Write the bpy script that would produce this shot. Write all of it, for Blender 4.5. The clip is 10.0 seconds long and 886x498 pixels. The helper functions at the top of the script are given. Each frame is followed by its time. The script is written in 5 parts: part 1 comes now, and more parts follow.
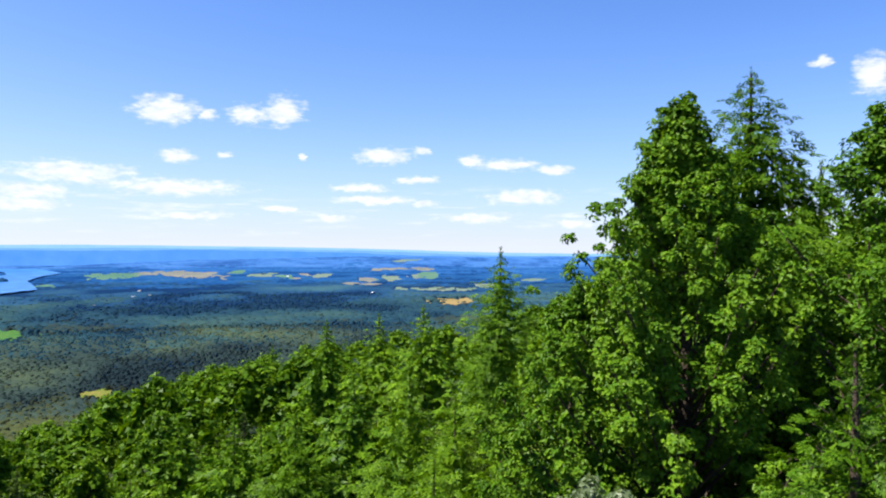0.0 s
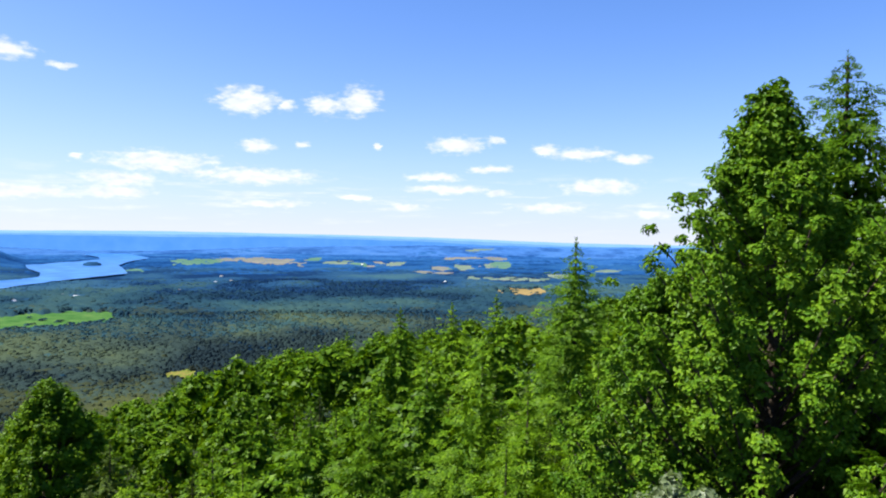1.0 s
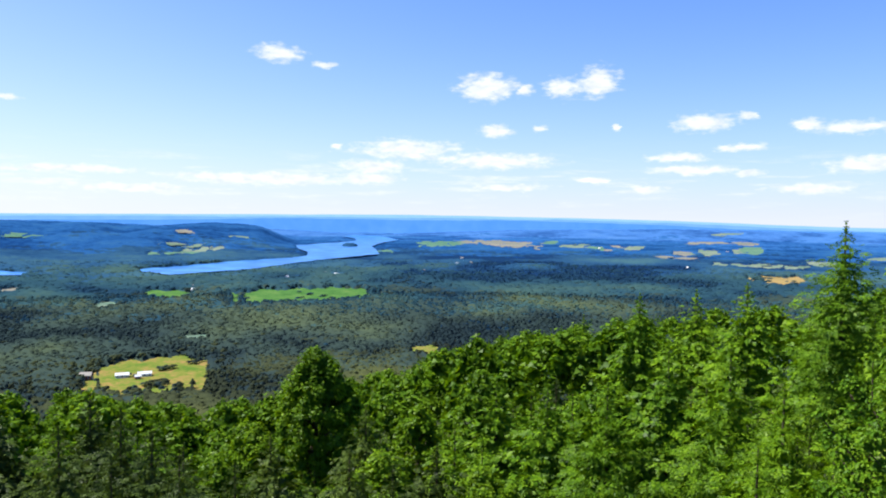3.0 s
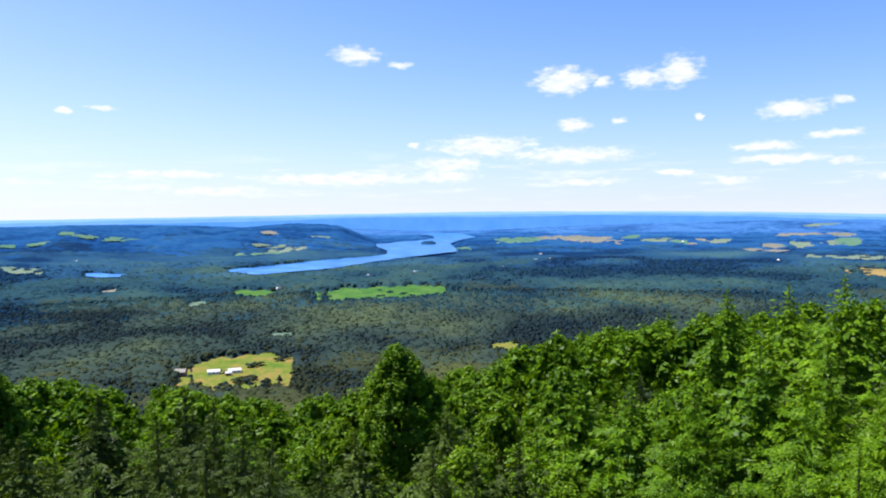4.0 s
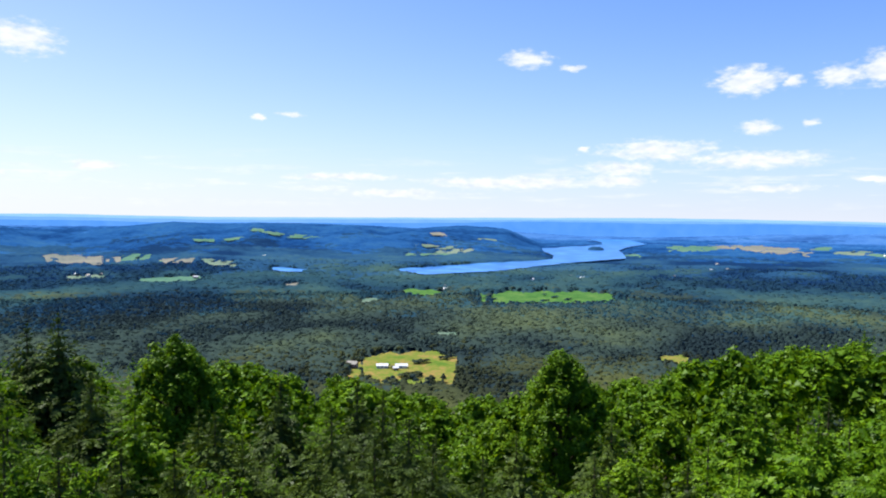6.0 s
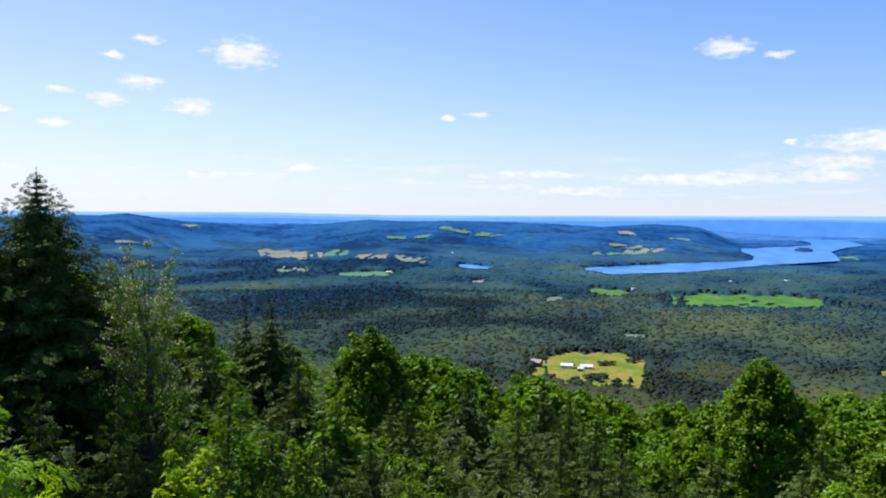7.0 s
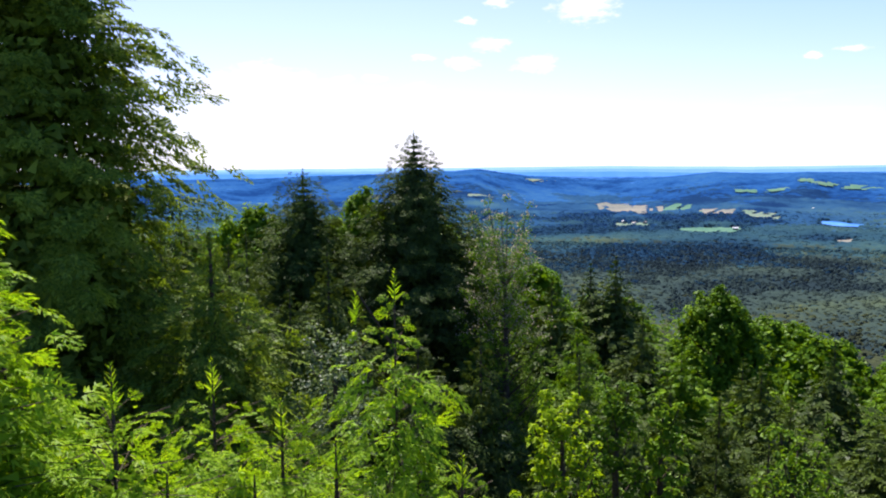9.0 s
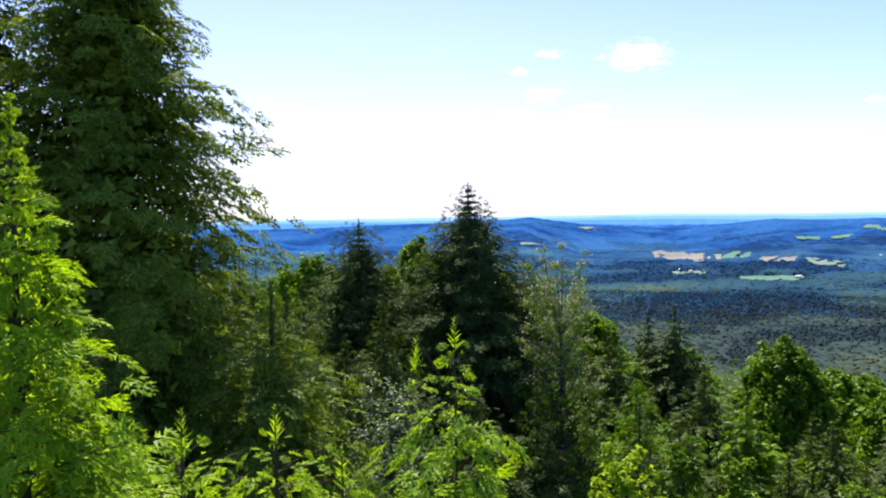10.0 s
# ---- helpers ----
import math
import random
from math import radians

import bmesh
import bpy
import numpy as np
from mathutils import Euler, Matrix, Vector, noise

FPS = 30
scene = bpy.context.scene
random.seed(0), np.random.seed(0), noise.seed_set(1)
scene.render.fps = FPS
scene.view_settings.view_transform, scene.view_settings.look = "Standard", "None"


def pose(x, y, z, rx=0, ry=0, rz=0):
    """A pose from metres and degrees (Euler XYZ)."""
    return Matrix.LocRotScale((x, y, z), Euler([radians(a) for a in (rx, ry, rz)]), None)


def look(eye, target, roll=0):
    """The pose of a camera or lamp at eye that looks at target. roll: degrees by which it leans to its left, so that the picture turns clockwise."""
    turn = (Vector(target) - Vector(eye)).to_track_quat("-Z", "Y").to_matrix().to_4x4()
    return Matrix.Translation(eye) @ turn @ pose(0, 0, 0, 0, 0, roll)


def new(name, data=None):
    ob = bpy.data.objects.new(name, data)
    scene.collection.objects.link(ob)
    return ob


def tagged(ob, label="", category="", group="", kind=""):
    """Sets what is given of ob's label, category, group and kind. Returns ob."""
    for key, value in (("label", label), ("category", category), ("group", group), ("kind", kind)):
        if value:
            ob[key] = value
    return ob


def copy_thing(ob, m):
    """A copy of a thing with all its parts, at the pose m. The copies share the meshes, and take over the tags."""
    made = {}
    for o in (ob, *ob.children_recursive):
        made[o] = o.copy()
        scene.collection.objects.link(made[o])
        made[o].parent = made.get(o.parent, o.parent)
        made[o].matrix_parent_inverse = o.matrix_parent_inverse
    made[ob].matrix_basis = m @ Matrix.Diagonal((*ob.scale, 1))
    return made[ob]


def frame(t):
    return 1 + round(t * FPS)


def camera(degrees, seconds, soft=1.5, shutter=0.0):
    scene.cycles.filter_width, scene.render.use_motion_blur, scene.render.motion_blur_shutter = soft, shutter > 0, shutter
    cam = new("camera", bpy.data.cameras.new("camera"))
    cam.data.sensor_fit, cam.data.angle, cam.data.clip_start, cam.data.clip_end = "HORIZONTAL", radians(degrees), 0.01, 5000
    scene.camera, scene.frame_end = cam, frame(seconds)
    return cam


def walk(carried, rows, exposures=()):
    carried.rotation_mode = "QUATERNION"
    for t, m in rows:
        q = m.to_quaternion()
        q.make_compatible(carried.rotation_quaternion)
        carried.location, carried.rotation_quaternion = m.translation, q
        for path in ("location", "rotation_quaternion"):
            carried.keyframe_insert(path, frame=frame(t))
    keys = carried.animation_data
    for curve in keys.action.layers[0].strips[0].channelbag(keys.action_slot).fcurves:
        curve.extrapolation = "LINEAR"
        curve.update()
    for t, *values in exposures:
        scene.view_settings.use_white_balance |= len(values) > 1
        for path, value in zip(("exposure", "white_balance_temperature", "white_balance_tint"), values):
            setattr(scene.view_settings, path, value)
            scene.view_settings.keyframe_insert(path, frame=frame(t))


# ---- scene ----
EYE = 1.6          # height of the lens over the rock ledge
DROP = 120.0       # the valley floor lies this far below the lens
cam = camera(62.54, 10.0, soft=2.0)
ROWS = [
    (0.0, 0.0, 0.0, 0.0, 0.003, -0.128, -0.076),
    (0.5, -0.030, 0.010, 0.0, 1.098, 0.205, 0.473),
    (1.0, -0.065, 0.012, 0.0, 5.721, -0.986, -0.657),
    (1.5, -0.095, 0.012, 0.0, 11.228, -1.520, -0.952),
    (2.0, -0.125, 0.006, 0.0, 16.920, -1.763, -1.057),
    (2.5, -0.143, 0.003, 0.0, 20.927, -1.989, -0.878),
    (3.0, -0.160, -0.011, 0.0, 24.137, -2.499, -0.625),
    (3.2, -0.165, -0.014, 0.0, 25.848, -2.570, -0.475),
    (4.5, -0.180, -0.033, 0.0, 32.051, -2.653, 1.065),
    (5.0, -0.188, -0.042, 0.0, 34.400, -2.403, 0.750),
    (5.2, -0.194, -0.054, 0.0, 35.484, -2.401, 0.524),
    (6.3, -0.226, -0.135, 0.0, 47.532, -2.241, -0.808),
    (6.5, -0.236, -0.155, 0.0, 50.648, -2.077, -0.819),
    (7.0, -0.273, -0.225, 0.0, 57.748, -2.713, -0.571),
    (7.5, -0.308, -0.307, 0.0, 65.189, -3.086, -0.744),
    (8.0, -0.334, -0.410, 0.0, 73.411, -3.363, 0.443),
    (8.5, -0.343, -0.520, 0.0, 78.799, -4.892, 1.489),
    (9.0, -0.352, -0.600, 0.0, 83.855, -6.387, 0.387),
    (9.5, -0.349, -0.645, 0.0, 85.213, -5.187, 0.152),
    (10.0, -0.335, -0.680, 0.0, 87.945, -2.530, 0.809),
]
walk(cam, [(t, pose(x, y, EYE + z, 90 + pitch, roll, yaw)) for t, x, y, z, yaw, pitch, roll in ROWS],
     exposures=[(0.0, 1.33, 6500, 10), (5.0, 1.32, 6500, 10), (7.5, 1.17, 6500, 10), (8.5, 1.27, 6500, 12), (9.0, 1.58, 6550, 20), (10.0, 1.74, 6550, 20)])

# ---- light: a clear summer sky with fair-weather clouds, the sun high to the left ----
SUN_AZ, SUN_EL = 100.0, 57.0     # degrees; azimuth counted leftwards from the first view
SKY_POWER, SUN_POWER = 0.062, 5.0
SKY_TINT, HAZE_COLOR, HAZE_DEPTH = (0.635, 0.925, 1.40), (5.65, 6.0, 6.9), 5.0
CLOUD_LIT, CLOUD_SHADE = (7.8, 7.8, 7.9), (5.4, 5.9, 6.8)
world = bpy.data.worlds.new("sky")
scene.world = world
world.use_nodes = True
wt = world.node_tree


def wnode(kind, **values):
    n = wt.nodes.new("ShaderNode" + kind)
    for k, v in values.items():
        n.inputs[k.replace("_", " ")].default_value = v
    return n


def wmath(op, a, b=None, c=None, clamp=False):
    n = wt.nodes.new("ShaderNodeMath")
    n.operation, n.use_clamp = op, clamp
    for k, v in enumerate((a, b, c)):
        if v is None:
            continue
        if isinstance(v, (int, float)):
            n.inputs[k].default_value = v
        else:
            wt.links.new(v, n.inputs[k])
    return n.outputs[0]


def wvec(op, a, b):
    n = wt.nodes.new("ShaderNodeVectorMath")
    n.operation = op
    for k, v in enumerate((a, b)):
        if v is None:
            continue
        if isinstance(v, tuple):
            n.inputs[k].default_value = v
        else:
            wt.links.new(v, n.inputs[k])
    return n.outputs["Value" if op in ("LENGTH", "DOT_PRODUCT") else "Vector"]


def wmix(fac, a, b, blend="MIX"):
    n = wt.nodes.new("ShaderNodeMix")
    n.data_type, n.blend_type = "RGBA", blend
    for k, v in ((0, fac), (6, a), (7, b)):
        if isinstance(v, (int, float)):
            n.inputs[k].default_value = v
        elif isinstance(v, tuple):
            n.inputs[k].default_value = (*v, 1)
        else:
            wt.links.new(v, n.inputs[k])
    return n.outputs[2]


sky = wnode("TexSky")
sky.sky_type, sky.sun_disc = "NISHITA", False
sky.sun_elevation, sky.sun_rotation = radians(SUN_EL), radians(-SUN_AZ)
sky.altitude, sky.air_density, sky.dust_density, sky.ozone_density = 300, 1.0, 0.6, 4.0
way = wt.nodes.new("ShaderNodeTexCoord").outputs["Generated"]
sep = wt.nodes.new("ShaderNodeSeparateXYZ")
wt.links.new(way, sep.inputs[0])
SX, SY, SZ = sep.outputs
AZ = wmath("MULTIPLY", wmath("ARCTAN2", wmath("MULTIPLY", SX, -1.0), SY), 57.29578)
EL = wmath("MULTIPLY", wmath("ARCSINE", SZ), 57.29578)
# the air glows whiter and higher towards the sun
sunward = wmath("POWER", 2.718, wmath("MULTIPLY", wmath("POWER", wmath("DIVIDE", wmath("SUBTRACT", AZ, SUN_AZ), 60.0), 2.0), -1.0))
deep = wmix(1.0, sky.outputs["Color"], wmix(sunward, SKY_TINT, (0.88, 0.93, 1.18)), "MULTIPLY")
depth = wmath("MULTIPLY_ADD", sunward, 2.9, HAZE_DEPTH)
haze = wmath("POWER", 2.718, wmath("DIVIDE", wmath("MULTIPLY", wmath("MAXIMUM", EL, 0.0), -1.0), depth))
air = wmix(wmath("MULTIPLY", haze, 0.92), deep, wmix(sunward, HAZE_COLOR, (6.5, 6.75, 7.2)))
# clouds: uneven heaps at their directions
flat = wt.nodes.new("ShaderNodeCombineXYZ")
wt.links.new(AZ, flat.inputs[0])
wt.links.new(EL, flat.inputs[1])
big = wnode("TexNoise", Scale=0.9, Detail=5.0, Roughness=0.62)
fine = wnode("TexNoise", Scale=2.0, Detail=5.0, Roughness=0.55)
stretch = wvec("MULTIPLY", flat.outputs[0], (0.55, 1.25, 1.0))
for n in (big, fine):
    wt.links.new(stretch, n.inputs["Vector"])
warp = wvec("MULTIPLY", wvec("SUBTRACT", big.outputs["Color"], (0.5, 0.5, 0.5)), (2.2, 0.8, 0.0))
spot = wvec("ADD", flat.outputs[0], warp)
CLOUDS_EAST = [(20.9, 10.0, 4.6, 1.9), (18.0, 9.8, 1.6, .9), (15.1, 9.9, 2.6, 1.6), (12.4, 10.3, 3.0, 2.2), (20.2, 6.7, 2.4, 1.1), (16.7, 6.9, 1.3, .5), (4.6, 7.1, 4.4, 1.3),
               (1.7, 7.5, 1.4, .5), (-4.9, 6.4, 4.8, .9), (-8.6, 6.0, 2.8, .8), (-2.2, 6.7, 1.9, .9), (-6.2, 3.9, 6.0, 1.1), (26.9, 5.2, 7.9, 1.5), (29.8, 3.9, 5.4, 1.1), (20.2, 4.4, 9.4, 1.2),
               (6.4, 4.6, 4.4, .7), (2.0, 5.2, 3.4, .6), (1.5, 3.4, 2.0, .6)]
CLOUDS_LOW = [(5.5, 3.7, 6.6, .7), (-2.5, 2.3, 5.4, .8), (-10.4, 1.9, 3.4, .7), (12.4, 2.9, 3.0, .5), (8.6, 2.3, 3.0, .6), (19.0, 2.4, 5.8, .6), (50.2, 3.1, 6.2, .6), (32.5, 5.3, 1.4, .5),
              (47.1, 1.9, 7.6, .6), (39.9, 2.8, 9.4, .8), (51.3, 3.1, 8.9, .6), (36.3, 2.8, 8.6, 1.0), (30.2, 2.9, 6.0, .8), (10.9, 6.9, .6, .45), (68.8, 3.5, 3.6, .7), (75.7, 2.8, 3.3, .7)]
CLOUDS_WEST = [(-30.6, 11.6, 2.4, 2.7), (-27.4, 12.7, 1.4, .8), (36.8, 12.1, 3.4, 1.25), (33.3, 11.4, 2.2, .4), (57.5, 7.5, 1.3, .6), (54.9, 7.7, 1.8, .35), (73.1, 11.7, 4.4, 2.1), (79.6, 12.2, 1.9, .7),
               (80.2, 9.2, 2.7, .95), (76.6, 7.7, 3.1, 1.1), (81.9, 11.0, 1.3, .7), (82.4, 7.9, 2.6, .9), (85.2, 8.3, 1.9, .5), (85.7, 6.1, 2.2, .65), (91.6, 6.7, 1.7, .5), (89.2, 6.8, 2.1, .5),
               (98.2, 6.0, 9.2, 2.0), (99.6, 5.9, 6.2, 2.0), (95.6, 6.2, 5.0, 2.0), (97.6, 6.8, 3.6, 2.0), (95.6, 3.7, 1.7, .5), (93.2, 4.3, 1.5, .65)]
heap = None
for a, e, w, h in CLOUDS_EAST + CLOUDS_LOW + CLOUDS_WEST:
    d = wvec("LENGTH", wvec("MULTIPLY", wvec("SUBTRACT", spot, (a, e, 0.0)), (1.7 / w, 1.7 / h, 0.0)), None)
    heap = d if heap is None else wmath("MINIMUM", heap, d)
cover = wmath("ADD", wmath("SUBTRACT", 1.0, heap), wmath("MULTIPLY", wmath("SUBTRACT", fine.outputs["Fac"], 0.5), 1.5))
alpha = wt.nodes.new("ShaderNodeMapRange")
alpha.interpolation_type = "SMOOTHSTEP"
alpha.inputs["From Min"].default_value, alpha.inputs["From Max"].default_value = -0.12, 0.72
wt.links.new(cover, alpha.inputs["Value"])
shade = wnode("TexNoise", Scale=1.6, Detail=4.0)
wt.links.new(wvec("ADD", stretch, (0.15, 0.35, 0.0)), shade.inputs["Vector"])
# thin low streaks towards the horizon
streak = wnode("TexNoise", Scale=1.0, Detail=6.0, Roughness=0.6)
wt.links.new(wvec("MULTIPLY", flat.outputs[0], (0.16, 1.5, 1.0)), streak.inputs["Vector"])
low = wmath("POWER", 2.718, wmath("MULTIPLY", wmath("POWER", wmath("DIVIDE", wmath("SUBTRACT", EL, 2.6), 1.7), 2.0), -1.0))
band = wt.nodes.new("ShaderNodeMapRange")
band.interpolation_type = "SMOOTHSTEP"
band.inputs["From Min"].default_value, band.inputs["From Max"].default_value = 0.50, 0.68
wt.links.new(streak.outputs["Fac"], band.inputs["Value"])
veil = wmath("MULTIPLY", wmath("MULTIPLY", band.outputs[0], low), 0.6)
cloudy = wmath("MAXIMUM", alpha.outputs[0], veil)
tint = wmix(wmath("MULTIPLY_ADD", shade.outputs["Fac"], 2.2, -0.6, True), CLOUD_SHADE, CLOUD_LIT)
final = wmix(wmath("MULTIPLY", cloudy, 0.94), air, tint)
wt.links.new(final, wt.nodes["Background"].inputs["Color"])
wt.nodes["Background"].inputs["Strength"].default_value = SKY_POWER
sun_data = bpy.data.lights.new("sun", "SUN")
sun_data.energy, sun_data.angle, sun_data.color = SUN_POWER, radians(0.53), (1.0, 0.93, 0.80)
sun = new("sun", sun_data)
sa, se = radians(SUN_AZ), radians(SUN_EL)
sun.matrix_world = look((-math.sin(sa) * math.cos(se) * 100, math.cos(sa) * math.cos(se) * 100, math.sin(se) * 100), (0, 0, 0))


# ---- materials ----
def nodes_of(name):
    m = bpy.data.materials.new(name)
    m.use_nodes = True
    nt = m.node_tree
    nt.nodes.clear()
    out = nt.nodes.new("ShaderNodeOutputMaterial")
    return m, nt, out


def node(nt, kind, **values):
    n = nt.nodes.new("ShaderNode" + kind)
    for k, v in values.items():
        n.inputs[k.replace("_", " ")].default_value = v
    return n


def link(nt, a, b):
    nt.links.new(a, b)


def ramp(nt, fac, stops):
    r = nt.nodes.new("ShaderNodeValToRGB")
    while len(r.color_ramp.elements) < len(stops):
        r.color_ramp.elements.new(0.5)
    for e, (p, c) in zip(r.color_ramp.elements, stops):
        e.position, e.color = p, (*c, 1)
    link(nt, fac, r.inputs["Fac"])
    return r


def leaf_material(name, dark, mid, light, through_light, gloss=0.006, patch=0.6, glow=0.42):
    """Foliage: colour varies leaf by leaf and in patches; light comes through the blades."""
    dark, mid, light = (tuple(c * 0.88 for c in col) for col in (dark, mid, light))
    m, nt, out = nodes_of(name)
    geo = nt.nodes.new("ShaderNodeNewGeometry")
    pos = nt.nodes.new("ShaderNodeTexCoord")
    noi = node(nt, "TexNoise", Scale=patch, Detail=3.0)
    link(nt, pos.outputs["Object"], noi.inputs["Vector"])
    obj = nt.nodes.new("ShaderNodeObjectInfo")
    add = nt.nodes.new("ShaderNodeMath")
    add.operation = "MULTIPLY_ADD"
    add.inputs[1].default_value, add.inputs[2].default_value = 0.42, 0.09
    link(nt, geo.outputs["Random Per Island"], add.inputs[0])
    mul = nt.nodes.new("ShaderNodeMath")
    mul.operation = "MULTIPLY_ADD"
    mul.inputs[1].default_value = 0.6
    link(nt, noi.outputs["Fac"], mul.inputs[0])
    link(nt, add.outputs[0], mul.inputs[2])
    tone = nt.nodes.new("ShaderNodeMath")
    tone.operation = "MULTIPLY_ADD"
    tone.inputs[1].default_value = 0.22
    link(nt, obj.outputs["Random"], tone.inputs[0])
    link(nt, mul.outputs[0], tone.inputs[2])
    col = ramp(nt, tone.outputs[0], [(0.28, dark), (0.62, mid), (1.0, light)])
    dif = node(nt, "BsdfDiffuse", Roughness=0.4)
    link(nt, col.outputs["Color"], dif.inputs["Color"])
    tra = nt.nodes.new("ShaderNodeBsdfTranslucent")
    mixc = nt.nodes.new("ShaderNodeMix")
    mixc.data_type, mixc.blend_type = "RGBA", "MULTIPLY"
    mixc.inputs[0].default_value = 1.0
    link(nt, col.outputs["Color"], mixc.inputs[6])
    mixc.inputs[7].default_value = (*through_light, 1)
    link(nt, mixc.outputs[2], tra.inputs["Color"])
    mix = nt.nodes.new("ShaderNodeMixShader")
    mix.inputs[0].default_value = glow
    link(nt, dif.outputs[0], mix.inputs[1])
    link(nt, tra.outputs[0], mix.inputs[2])
    glo = node(nt, "BsdfGlossy", Roughness=0.45)
    glo.inputs["Color"].default_value = (0.9, 0.95, 1.0, 1)
    mix2 = nt.nodes.new("ShaderNodeMixShader")
    mix2.inputs[0].default_value = gloss
    link(nt, mix.outputs[0], mix2.inputs[1])
    link(nt, glo.outputs[0], mix2.inputs[2])
    link(nt, mix2.outputs[0], out.inputs["Surface"])
    return m


def ground_material(name, stops, scale, fine, rough=0.9, bump=0.3, tone="", spec=0.0):
    """Soil, meadow, crops and far woods: two scales of colour variation, and relief."""
    stops = [(p, tuple(c * 0.88 for c in col)) for p, col in stops]
    m, nt, out = nodes_of(name)
    pos = nt.nodes.new("ShaderNodeTexCoord")
    big = node(nt, "TexNoise", Scale=scale, Detail=5.0, Roughness=0.6)
    small = node(nt, "TexNoise", Scale=fine, Detail=4.0, Roughness=0.65)
    for n in (big, small):
        link(nt, pos.outputs["Object"], n.inputs["Vector"])
    mix = nt.nodes.new("ShaderNodeMath")
    mix.operation = "MULTIPLY_ADD"
    mix.inputs[1].default_value = 0.5
    link(nt, small.outputs["Fac"], mix.inputs[0])
    half = nt.nodes.new("ShaderNodeMath")
    half.operation = "MULTIPLY"
    half.inputs[1].default_value = 0.5
    link(nt, big.outputs["Fac"], half.inputs[0])
    link(nt, half.outputs[0], mix.inputs[2])
    fac = mix.outputs[0]
    if tone:
        att = nt.nodes.new("ShaderNodeAttribute")
        att.attribute_name = tone
        both = nt.nodes.new("ShaderNodeMath")
        both.operation = "MULTIPLY_ADD"
        both.inputs[1].default_value = 0.45
        link(nt, fac, both.inputs[0])
        scaled = nt.nodes.new("ShaderNodeMath")
        scaled.operation = "MULTIPLY"
        scaled.inputs[1].default_value = 0.55
        link(nt, att.outputs["Fac"], scaled.inputs[0])
        link(nt, scaled.outputs[0], both.inputs[2])
        fac = both.outputs[0]
    col = ramp(nt, fac, stops)
    b = node(nt, "BsdfPrincipled", Roughness=rough)
    b.inputs["Specular IOR Level"].default_value = spec
    link(nt, col.outputs["Color"], b.inputs["Base Color"])
    if bump:
        bm = node(nt, "Bump", Strength=bump, Distance=2.0 if tone else 0.1)
        link(nt, small.outputs["Fac"], bm.inputs["Height"])
        link(nt, bm.outputs["Normal"], b.inputs["Normal"])
    link(nt, b.outputs[0], out.inputs["Surface"])
    return m


def plain_material(name, color, rough=0.7, metal=0.0, vary=0.15, scale=3.0):
    c = np.array(color)
    return ground_material(name, [(0.3, tuple(c * (1 - vary))), (0.7, tuple(np.minimum(c * (1 + vary), 0.95)))], scale, scale * 9, rough, 0.1, spec=0.4)


M_OAK = leaf_material("oak_leaves", (0.0265, 0.0740, 0.0058), (0.0680, 0.1650, 0.0085), (0.1500, 0.2700, 0.0140), (1.35, 1.3, 0.35), glow=0.20)
M_BROAD = leaf_material("broad_leaves", (0.024, 0.066, 0.0046), (0.079, 0.174, 0.0070), (0.186, 0.312, 0.0125), (1.35, 1.25, 0.35), patch=0.35, glow=0.25)
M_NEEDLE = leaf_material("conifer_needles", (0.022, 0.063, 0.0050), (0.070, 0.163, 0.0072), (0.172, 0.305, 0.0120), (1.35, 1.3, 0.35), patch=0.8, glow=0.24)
# dark conifers' needles, with the shade of backlit trees put into the colour
M_DARK_SHADED = leaf_material("dark_shaded_needles", (0.021, 0.037, 0.012), (0.044, 0.077, 0.017), (0.104, 0.160, 0.025), (1.3, 1.25, 0.4), patch=0.8, glow=0.16)
# hemlock green toned down to carry the shade of the near crowns
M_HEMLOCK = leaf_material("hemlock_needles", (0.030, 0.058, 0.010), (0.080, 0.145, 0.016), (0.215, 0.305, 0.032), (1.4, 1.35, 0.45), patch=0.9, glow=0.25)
M_SPRAY = leaf_material("young_needles", (0.085, 0.185, 0.010), (0.205, 0.375, 0.015), (0.370, 0.520, 0.026), (1.35, 1.3, 0.3), patch=2.0, glow=0.40)
M_YELLOW = leaf_material("yellow_green_leaves", (0.095, 0.185, 0.0060), (0.185, 0.315, 0.0090), (0.300, 0.430, 0.0140), (1.3, 1.25, 0.3), patch=2.0)
M_PALE = leaf_material("pale_leaves", (0.0468, 0.0858, 0.0234), (0.1014, 0.1560, 0.0546), (0.2184, 0.2730, 0.1404), (1.2, 1.25, 0.7), gloss=0.03, patch=3.0)
M_SEED = leaf_material("dry_flower_heads", (0.160, 0.140, 0.095), (0.280, 0.260, 0.195), (0.46, 0.44, 0.37), (1.0, 1.0, 0.8), patch=2.0)
M_BARK = ground_material("bark", [(0.3, (0.035, 0.027, 0.020)), (0.7, (0.13, 0.105, 0.085))], 3.0, 22.0, 0.95, 0.8)
M_SOIL = ground_material("forest_floor", [(0.3, (0.030, 0.030, 0.014)), (0.55, (0.05, 0.065, 0.02)), (0.75, (0.09, 0.085, 0.04))], 0.08, 1.5, 0.95, 0.5)
